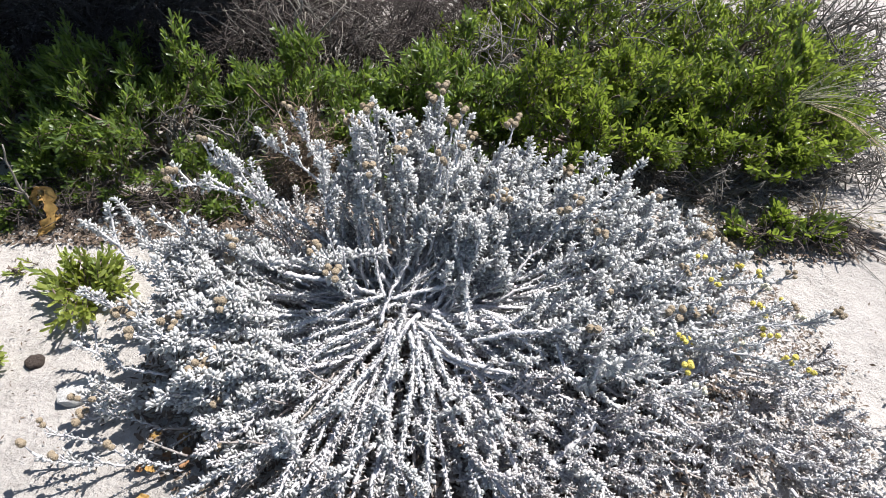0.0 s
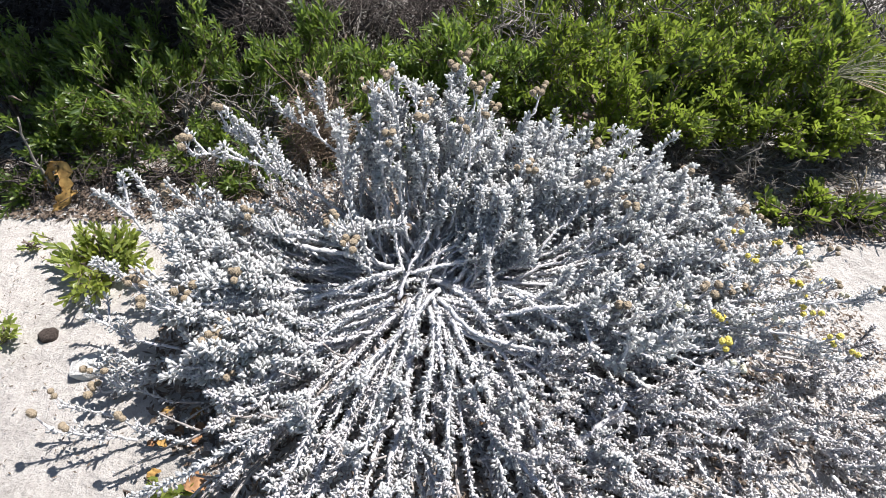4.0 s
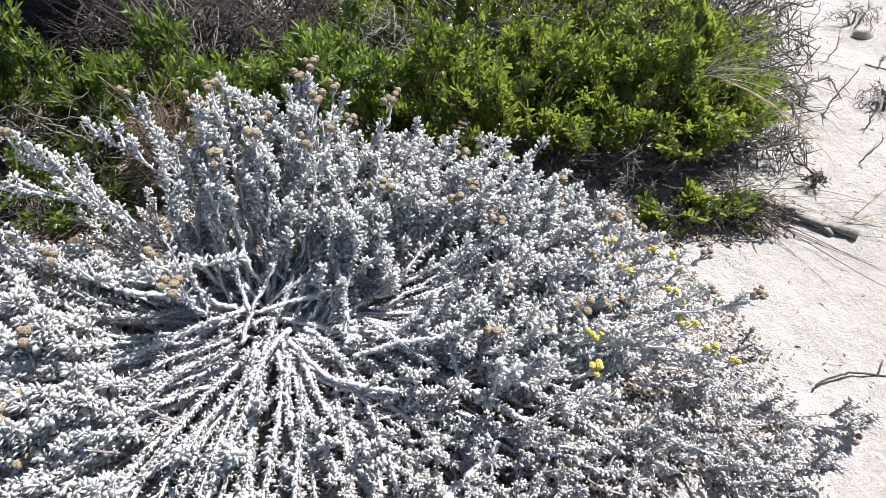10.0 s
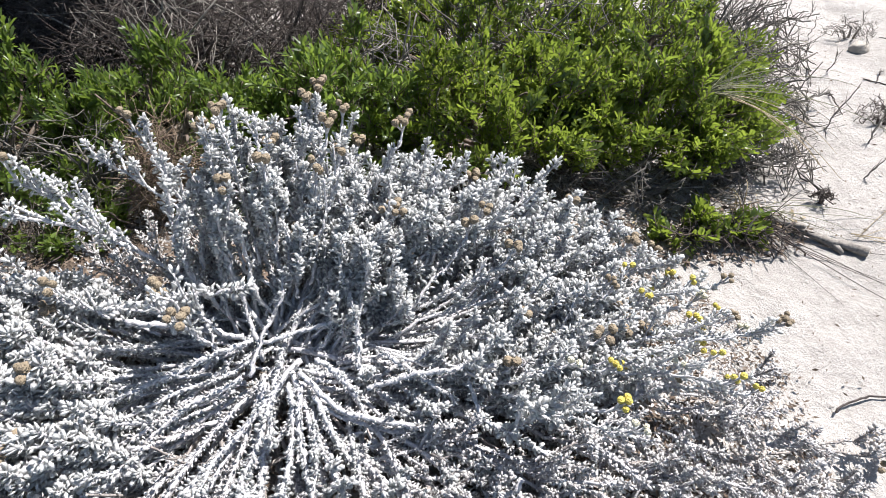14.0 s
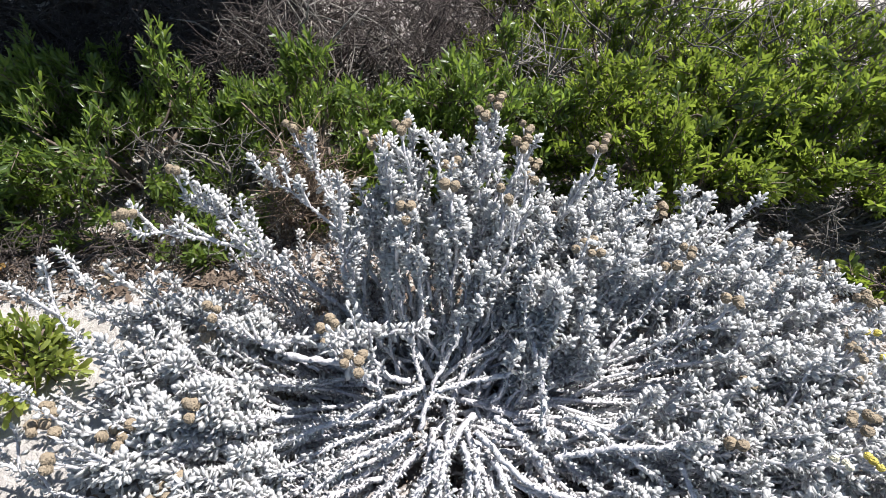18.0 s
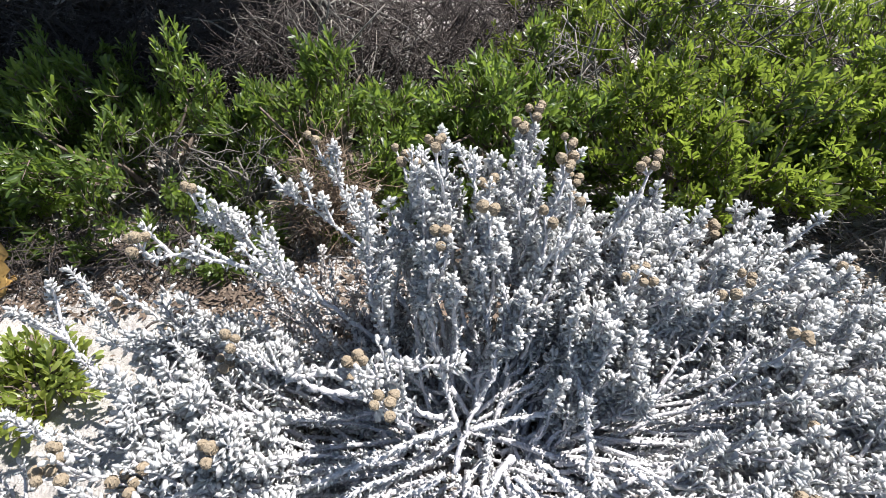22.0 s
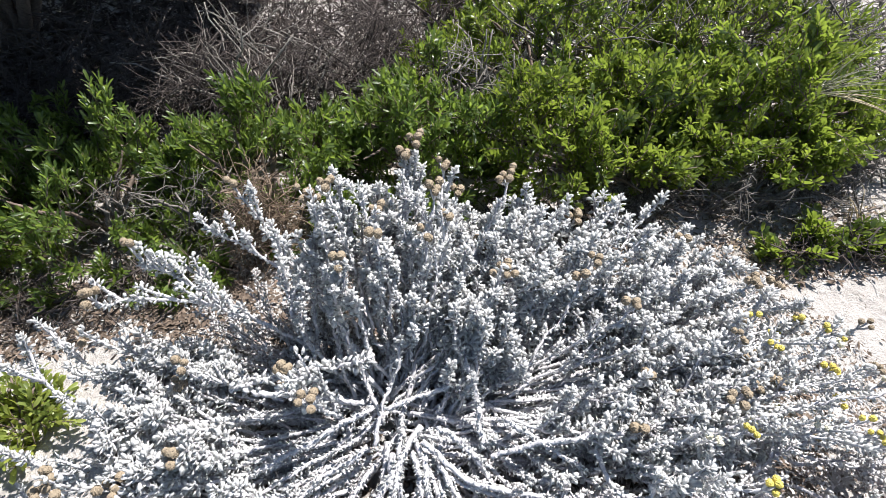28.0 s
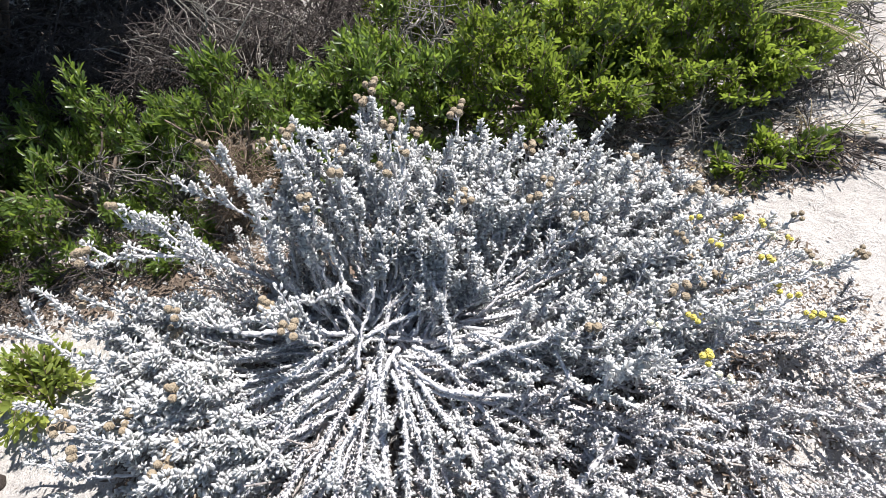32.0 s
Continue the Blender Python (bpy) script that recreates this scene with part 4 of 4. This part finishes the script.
brush("dead_brush", "pale twigs standing out of the dead brush", -0.33, 1.02, 0.32, 0.14, 0.28, 150, DEAD_GREY, 0.15, 0.0017, 12)
brush("dead_brush", "pale twigs standing out of the green shrubs", 0.19, 0.83, 0.10, 0.08, 0.25, 60, DEAD_GREY, 0.14, 0.0016, 8)
brush("dead_brush", "dark bare stems rising among the green shrubs", 0.28, 0.70, 0.12, 0.10, 0.24, 24, DEAD_SHADED, 0.14, 0.0018, 8)
brush("grey_brush", "bare grey twiggy shrub edging the open sand", 1.10, 0.85, 0.15, 0.26, 0.15, 180, DEAD_SHADED, 0.14, 0.0018, 16)
brush("grey_brush", "bare grey twiggy shrub edging the open sand", 1.30, 1.25, 0.20, 0.32, 0.17, 230, DEAD_SHADED, 0.15, 0.0021, 16)
# twigs under the shrubs have shade put into their bark colour
brush("grey_brush", "bare grey twigs dimmed for the shade under shrubs", 0.92, 0.52, 0.20, 0.07, 0.08, 150, DEAD_SHADED, 0.11, 0.0015, 10)
brush("dead_brush", "dry twigs darkened for the shade under shrubs", -0.72, 0.445, 0.42, 0.075, 0.05, 320, DEAD, 0.08, 0.0012, 6)
brush("grey_brush", "bare grey twigs dimmed for the shade under shrubs", 0.68, 0.46, 0.24, 0.06, 0.09, 110, DEAD_SHADED, 0.09, 0.0013, 8)
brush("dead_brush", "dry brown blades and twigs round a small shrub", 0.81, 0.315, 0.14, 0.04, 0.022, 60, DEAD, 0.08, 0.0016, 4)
brush("dead_brush", "dry twigs darkened for the shade under shrubs", 0.35, 0.50, 0.28, 0.07, 0.05, 110, DEAD, 0.09, 0.0012, 6)


# ---- litter ----
def litter(name, label, count, where, mat, size=(0.004, 0.012), lift=0.003):
    """Loose dry bits on the sand. where() gives a place or None."""
    s = Soup()
    at = []
    while len(at) < count:
        p = where()
        if p is not None:
            at.append(on_ground(*p, lift + abs(rng.normal(0, 0.003))))
    at = np.array(at)
    n = len(at)
    way = rng.normal(0, 1, (n, 3)) * np.array([1, 1, 0.25])
    place(s, LEAF_BIT, at, way, np.array([[0, 0, 1.0]]) + rng.normal(0, 0.4, (n, 3)), rng.uniform(*size, n), rng.uniform(0.5, 1.3, n))
    ob = part(name, s, mat)
    return tagged(ob, label, "litter", kind="stuff")


def oval(cx, cy, rx, ry):
    def pick():
        u, v = rng.uniform(-1, 1, 2)
        return (cx + rx * u, cy + ry * v) if u * u + v * v < 1 else None
    return pick


# dry litter, laid thick so the gaps between stems read as shadow
litter("leaf_litter", "brown and grey dry leaf litter darkening the shaded gaps under the silver bush", 10000, oval(0.08, 0.02, 0.52, 0.32), LITTER, (0.007, 0.018))
litter("leaf_litter", "grey dry leaf bits on the sand beside the mat", 5200, oval(0.42, -0.14, 0.30, 0.22), FELT_DRY, (0.004, 0.010))
# dry litter, laid dark over lit sand partly in place of the shrubs' shade
litter("leaf_litter", "dark litter deepening the shade under the left shrubs", 6500, oval(-0.66, 0.66, 0.70, 0.22), LITTER, (0.006, 0.02))
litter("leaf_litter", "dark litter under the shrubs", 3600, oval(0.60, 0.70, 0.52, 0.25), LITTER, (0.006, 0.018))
# near-black bits put the brush's inner shade into the ground colour
litter("leaf_litter", "litter blackened to deepen the shade under the dead brush", 7000, oval(-0.35, 1.35, 1.5, 0.65), SHADE_LITTER, (0.014, 0.045))
litter("leaf_litter", "brown litter between the silver bush and the shrubs", 6500, oval(-0.03, 0.375, 0.46, 0.13), LITTER, (0.006, 0.018))
# a litter band kept thick and dark, partly standing in for shade
litter("leaf_litter", "dark litter deepening the shade before the left shrubs", 5200, oval(-0.68, 0.42, 0.42, 0.085), LITTER, (0.006, 0.020))
litter("leaf_litter", "grey dry bits along the bush edge", 2600, oval(0.56, 0.04, 0.13, 0.22), FELT_DRY, (0.004, 0.010))
litter("leaf_litter", "brown dry bits along the bush edge", 2600, oval(0.60, 0.03, 0.14, 0.24), LITTER, (0.004, 0.012))
litter("leaf_litter", "pale straw bits in the shade of the shrubs", 350, oval(0.82, 0.38, 0.2, 0.08), STRAW, (0.005, 0.013))
# pale colour stands in for litter that catches the sun
litter("leaf_litter", "pale dry leaf bits standing in for sunlit litter before the left shrubs", 450, oval(-0.68, 0.41, 0.34, 0.06), FELT_DRY, (0.005, 0.014))
# blackened litter deepens the shade here beyond what the light gives
litter("leaf_litter", "litter blackened to deepen the shade below the tall shrubs", 6500, oval(-1.2, 1.5, 0.85, 0.62), SHADE_LITTER, (0.02, 0.06))
# this litter also darkens the sand where the shrubs' shade falls
litter("leaf_litter", "dark litter deepening the shade of the bright shrubs", 1500, oval(0.62, 0.43, 0.32, 0.12), LITTER, (0.006, 0.018))
litter("leaf_litter", "brown litter round the small shrub", 750, oval(0.79, 0.335, 0.20, 0.075), LITTER, (0.006, 0.02))
litter("leaf_litter", "sparse dark bits scattered on open sand", 1300, oval(1.2, 0.55, 0.6, 0.85), LITTER, (0.003, 0.011))
litter("leaf_litter", "sparse dark bits scattered on open sand", 600, oval(-0.7, 0.1, 0.35, 0.4), LITTER, (0.003, 0.010))


# ---- grass and straw ----
def blades(name, label, root, count, aim, spread, length, mat, r=0.0011, droop=0.5, category="grass"):
    """Thin arching blades from one root; each blade is a part."""
    ob = thing(name, root, label, category)
    root = np.array(root)
    for _ in range(count):
        way = unit(np.array(aim) + rng.normal(0, 1, 3) * np.array(spread))
        ln = rng.uniform(*length)
        t = np.linspace(0, 1, 12)[:, None]
        pts = root + rng.normal(0, 0.008, 3) * np.array([1, 1, 0.2]) + ln * (t * way - np.array([0, 0, droop]) * t ** 2 + 0.05 * rng.normal(0, 1, 3) * t ** 2)
        pts[:, 2] = np.maximum(pts[:, 2], ground_z(pts[:, 0], pts[:, 1]) + 0.003)
        s = Soup()
        tube(s, pts, np.linspace(r, r * 0.35, 12) * rng.uniform(0.7, 1.3), 4)
        part("blade", local(ob, s), mat, ob)
    return ob


blades("grass_tuft", "arching tuft of grey-green dune grass among shrubs", on_ground(0.82, 0.57, 0.20), 30, (0.9, 0.05, 0.28), (0.32, 0.32, 0.18), (0.14, 0.36), GRASS, 0.0008, 0.38)
blades("straw_tuft", "pale dry grass stalks leaning on the shrub edge", on_ground(0.87, 0.565, 0.19), 5, (0.5, -0.36, 0.02), (0.22, 0.15, 0.12), (0.2, 0.3), STRAW, 0.0013, 0.45)
blades("straw_tuft", "long dry grass blades lying on the sand", on_ground(0.92, 0.39, 0.015), 11, (0.75, -0.6, 0.16), (0.28, 0.34, 0.14), (0.10, 0.30), GRASS, 0.0009, 0.25)
blades("straw_tuft", "dark fallen grass stems at the sand's edge", on_ground(0.88, 0.345, 0.02), 16, (0.3, -0.5, 0.15), (0.4, 0.3, 0.1), (0.04, 0.12), DEAD, 0.0014, 0.2)
blades("straw_tuft", "bent straw stalk over the small shrub", on_ground(0.88, 0.40, 0.0), 4, (-0.25, 0.1, 1.0), (0.25, 0.15, 0.1), (0.09, 0.15), STRAW, 0.0016, 0.55)


blades("dry_runner", "long thin dark grass runner lying on sand", on_ground(0.90, 0.33, 0.006), 6, (0.55, -0.75, 0.02), (0.35, 0.3, 0.02), (0.16, 0.34), DEAD, 0.0008, 0.05)
blades("dry_runner", "long thin dark grass runner lying on sand", on_ground(1.08, 0.30, 0.006), 5, (0.9, -0.1, 0.02), (0.2, 0.4, 0.02), (0.15, 0.4), STRAW, 0.0008, 0.05)


def stick(name, label, pts, r0, r1, mat, twigs=0, category="twig"):
    pts = np.array(pts, float)
    ob = thing(name, pts[0], label, category)
    t = np.linspace(0, 1, len(pts) * 4)
    path = np.stack([np.interp(t, np.linspace(0, 1, len(pts)), pts[:, k]) for k in range(3)], -1) + rng.normal(0, 0.0012, (len(t), 3))
    s = Soup()
    tube(s, path, np.linspace(r0, r1, len(t)), 6, 0.18)
    part("shaft", local(ob, s), mat, ob)
    for _ in range(twigs):
        k = int(rng.integers(2, len(t) - 1))
        e = path[k] + unit(unit(path[-1] - path[0]) + rng.normal(0, 0.6, 3)) * rng.uniform(0.015, 0.05)
        e[2] = max(e[2], float(ground_z(e[0], e[1])) + 0.002)
        s = Soup()
        tube(s, np.array([path[k], (path[k] + e) / 2, e]), [r1, r1 * 0.8, r1 * 0.5], 4)
        part("side_twig", local(ob, s), mat, ob)
    return ob


stick("fallen_stalk", "thick grey weathered stalk lying on sand", [on_ground(0.93, 0.385, 0.008), on_ground(0.99, 0.31, 0.008), on_ground(1.065, 0.255, 0.008)], 0.0065, 0.0098, DEAD_GREY, 3)
stick("dry_twig", "bent grey twig lying on open sand", [on_ground(0.773, -0.053, 0.003), on_ground(0.80, -0.043, 0.005), on_ground(0.838, -0.038, 0.006), on_ground(0.895, -0.046, 0.003)], 0.0018, 0.0015, DEAD, 1)
stick("dry_twig", "pale bare branched twig standing before the shrubs", [on_ground(-0.80, 0.415, 0.004), on_ground(-0.815, 0.42, 0.09), on_ground(-0.80, 0.43, 0.19)], 0.0034, 0.0016, DEAD_GREY, 7)
stick("dry_twig", "thin dark twig lying across the sand patch", [on_ground(-0.50, 0.30, 0.008), on_ground(-0.44, 0.36, 0.014), on_ground(-0.38, 0.43, 0.02)], 0.002, 0.0015, DEAD, 4)
for x, y, h, lean in ((1.30, 0.72, 0.11, 0.055), (1.27, 0.76, 0.05, 0.0), (1.38, 0.65, 0.07, 0.012), (1.42, 0.60, 0.10, 0.045)):
    stick("dry_twig", "thin upright dry twig with side twigs in sand", [on_ground(x, y, -0.006), on_ground(x + 0.4 * lean, y + 0.01, 0.5 * h), on_ground(x + lean, y + 0.02, h)], 0.0022, 0.0011, DEAD_GREY, 8)
stick("dry_twig", "bare grey branch reaching from the brush over sand", [on_ground(1.16, 0.80, 0.05), on_ground(1.27, 0.80, 0.035), on_ground(1.37, 0.83, 0.05)], 0.0040, 0.0022, DEAD_SHADED, 8)
stick("dry_twig", "bare grey branch reaching from the brush over sand", [on_ground(1.18, 0.95, 0.06), on_ground(1.28, 1.0, 0.06), on_ground(1.33, 1.06, 0.10)], 0.0040, 0.0022, DEAD_SHADED, 7)
for k in range(30):
    x, y = rng.uniform(1.05, 1.9), rng.uniform(0.35, 1.5)
    if x < 1.0 + 0.55 * (y - 0.4):
        continue
    a = rng.uniform(0, 6.28)
    if k % 2:
        stick("dry_twig", "small upright dry twig in sand", [on_ground(x, y, -0.004), on_ground(x + 0.01, y, 0.03), on_ground(x + 0.02 * math.cos(a), y + 0.02 * math.sin(a), 0.07)], 0.0018, 0.001, DEAD_GREY, 4)
    else:
        stick("dry_twig", "small dark twig lying on sand", [on_ground(x, y, 0.003), on_ground(x + 0.06 * math.cos(a), y + 0.06 * math.sin(a), 0.008), on_ground(x + 0.13 * math.cos(a), y + 0.13 * math.sin(a), 0.004)], 0.002, 0.0012, DEAD, 4)
brush("dry_tuft", "small dry grey tuft on open sand", 1.78, 1.28, 0.10, 0.05, 0.05, 60, DEAD_GREY, 0.05, 0.001, 3, "dry tufts")
brush("dry_tuft", "small dark dry tuft on open sand", 1.074, 0.417, 0.022, 0.016, 0.015, 26, DEAD, 0.03, 0.001, 2, "dry tufts")
brush("dry_tuft", "small dark dry tuft on open sand", 1.5, 0.75, 0.10, 0.05, 0.03, 50, DEAD, 0.06, 0.001, 3, "dry tufts")


# ---- stones and dead leaves ----
def rock(name, label, x, y, sx, sy, sz, mat, turn=0.0, lift=0.35, soft=True):
    bm = bmesh.new()
    bmesh.ops.create_icosphere(bm, subdivisions=3 if soft else 2, radius=1.0)
    off = Vector((x * 9, y * 7, 1))
    for v in bm.verts:
        c = v.co
        c *= 1 + 0.22 * noise.noise(c * 1.3 + off) + 0.10 * noise.noise(c * 3.1 + off)
        for lim, axis in ((0.72, 2), (0.85, 0)):
            c[axis] = min(c[axis], lim)
    me = bpy.data.meshes.new(name)
    bm.to_mesh(me)
    bm.free()
    me.materials.append(mat)
    for p in me.polygons:
        p.use_smooth = soft
    ob = new(name, me)
    ob.matrix_world = pose(x, y, float(ground_z(x, y)) + sz * lift, 0, 0, turn) @ Matrix.Diagonal((sx, sy, sz, 1))
    return tagged(ob, label, "stone")


rock("stone", "pale angular stone half sunk in sand", -0.528, -0.025, 0.033, 0.023, 0.019, STONE, 20, soft=False)
rock("dark_stone", "dark brown lump on sand in shade", -0.634, 0.041, 0.016, 0.014, 0.013, STONE_DARK, 10)
rock("rock", "tan rounded rock lying on open sand", 1.745, 1.18, 0.036, 0.024, 0.026, ROCK, 15)
rock("pebble", "small tan pebble on open sand", 1.62, 1.42, 0.016, 0.012, 0.010, ROCK, 0)


def curled_leaf(name, label, at, length, width, curl, turn, mat, roll=0.0):
    """A dead leaf: a cupped, curling sheet with a body and a midrib."""
    s = Soup()
    nu, nv = 13, 7
    u, v = np.meshgrid(np.linspace(0, 1, nu), np.linspace(-1, 1, nv), indexing="ij")
    half = width * np.sin(np.pi * np.clip(u, 0.03, 0.97)) ** 0.8
    a = curl * (u - 0.5)
    rad = length / max(abs(curl), 0.01)
    p = np.stack([rad * np.sin(a), half * v * np.cos(roll * v), rad * (1 - np.cos(a)) * -1 + 0.4 * half * np.abs(v) ** 2 + 0.002 * np.sin(14 * u + 4 * v)], -1)
    p[..., 2] -= p[..., 2].min()
    grid = p.reshape(-1, 3)
    i, j = np.meshgrid(np.arange(nu - 1), np.arange(nv - 1), indexing="ij")
    q = i * nv + j
    tri = np.concatenate([np.stack([q, q + nv, q + nv + 1], -1).reshape(-1, 3), np.stack([q, q + nv + 1, q + 1], -1).reshape(-1, 3)])
    s.add(grid, tri)
    s.add(grid - np.array([0, 0, 0.0008]), tri[:, ::-1])
    ob = new(name, s.mesh(name, mat))
    ob.matrix_world = pose(*at, 0, 0, turn)
    return tagged(ob, label, "dead leaf")


def hanging_leaf(pts, width):
    """A long dead leaf that arches over and hangs to the ground."""
    t = np.linspace(0, 1, 22)
    p = np.stack([np.interp(t, np.linspace(0, 1, len(pts)), np.array(pts)[:, k]) for k in range(3)], -1)
    for _ in range(3):
        p[1:-1] = (p[:-2] + 2 * p[1:-1] + p[2:]) / 4
    way = unit(np.gradient(p, axis=0))
    side = unit(np.cross(way, np.array([[0.25, -0.9, 0.35]])))
    up = np.cross(side, way)
    half = (width * np.sin(np.pi * np.clip(t, 0.06, 0.97)) ** 0.6 * (1 + 0.30 * np.sin(17 * t) + 0.22 * np.sin(41 * t + 1)))[:, None]
    rows = np.stack([p - half * side + 0.25 * half * up, p - 0.5 * half * side, p, p + 0.5 * half * side, p + half * side + 0.3 * half * up], 1).reshape(-1, 3) + rng.normal(0, 0.0022, (110, 3))
    i, j = np.meshgrid(np.arange(21), np.arange(4), indexing="ij")
    q = i * 5 + j
    tri = np.concatenate([np.stack([q, q + 5, q + 6], -1).reshape(-1, 3), np.stack([q, q + 6, q + 1], -1).reshape(-1, 3)])
    s = Soup()
    s.add(rows, tri)
    s.add(rows - np.repeat(up, 5, 0) * 0.0008, tri[:, ::-1])
    return tagged(new("dead_leaf", s.mesh("dead_leaf", RUST_LEAF)), "long ochre dead leaf arching over dark litter", "dead leaf")


hanging_leaf((on_ground(-0.83, 0.42, 0.004), (-0.80, 0.42, 0.085), (-0.775, 0.415, 0.118), (-0.75, 0.405, 0.112), (-0.752, 0.385, 0.075), (-0.765, 0.37, 0.05), on_ground(-0.785, 0.35, 0.004)), 0.0135)
curled_leaf("dead_leaf", "ochre dead leaf tip hanging to the litter", on_ground(-0.765, 0.40, 0.006), 0.05, 0.012, 1.2, 80, RUST_LEAF)
curled_leaf("dead_leaf", "dark brown curled dead leaf on sand", on_ground(-0.291, -0.215, 0.004), 0.045, 0.014, 1.8, -10, BROWN_LEAF)
for k in range(9):
    curled_leaf("dead_leaf", "small tan dead leaf among silver stems", on_ground(-0.343 + 0.03 * rng.normal(), -0.14 + 0.025 * rng.normal(), 0.004), 0.02, 0.006, 0.9, rng.uniform(0, 360), RUST_LEAF if k % 2 else BROWN_LEAF)
curled_leaf("dead_leaf", "small red-brown dead leaf among the stems", on_ground(0.085, -0.16, 0.05), 0.016, 0.006, 0.8, 40, BROWN_LEAF)
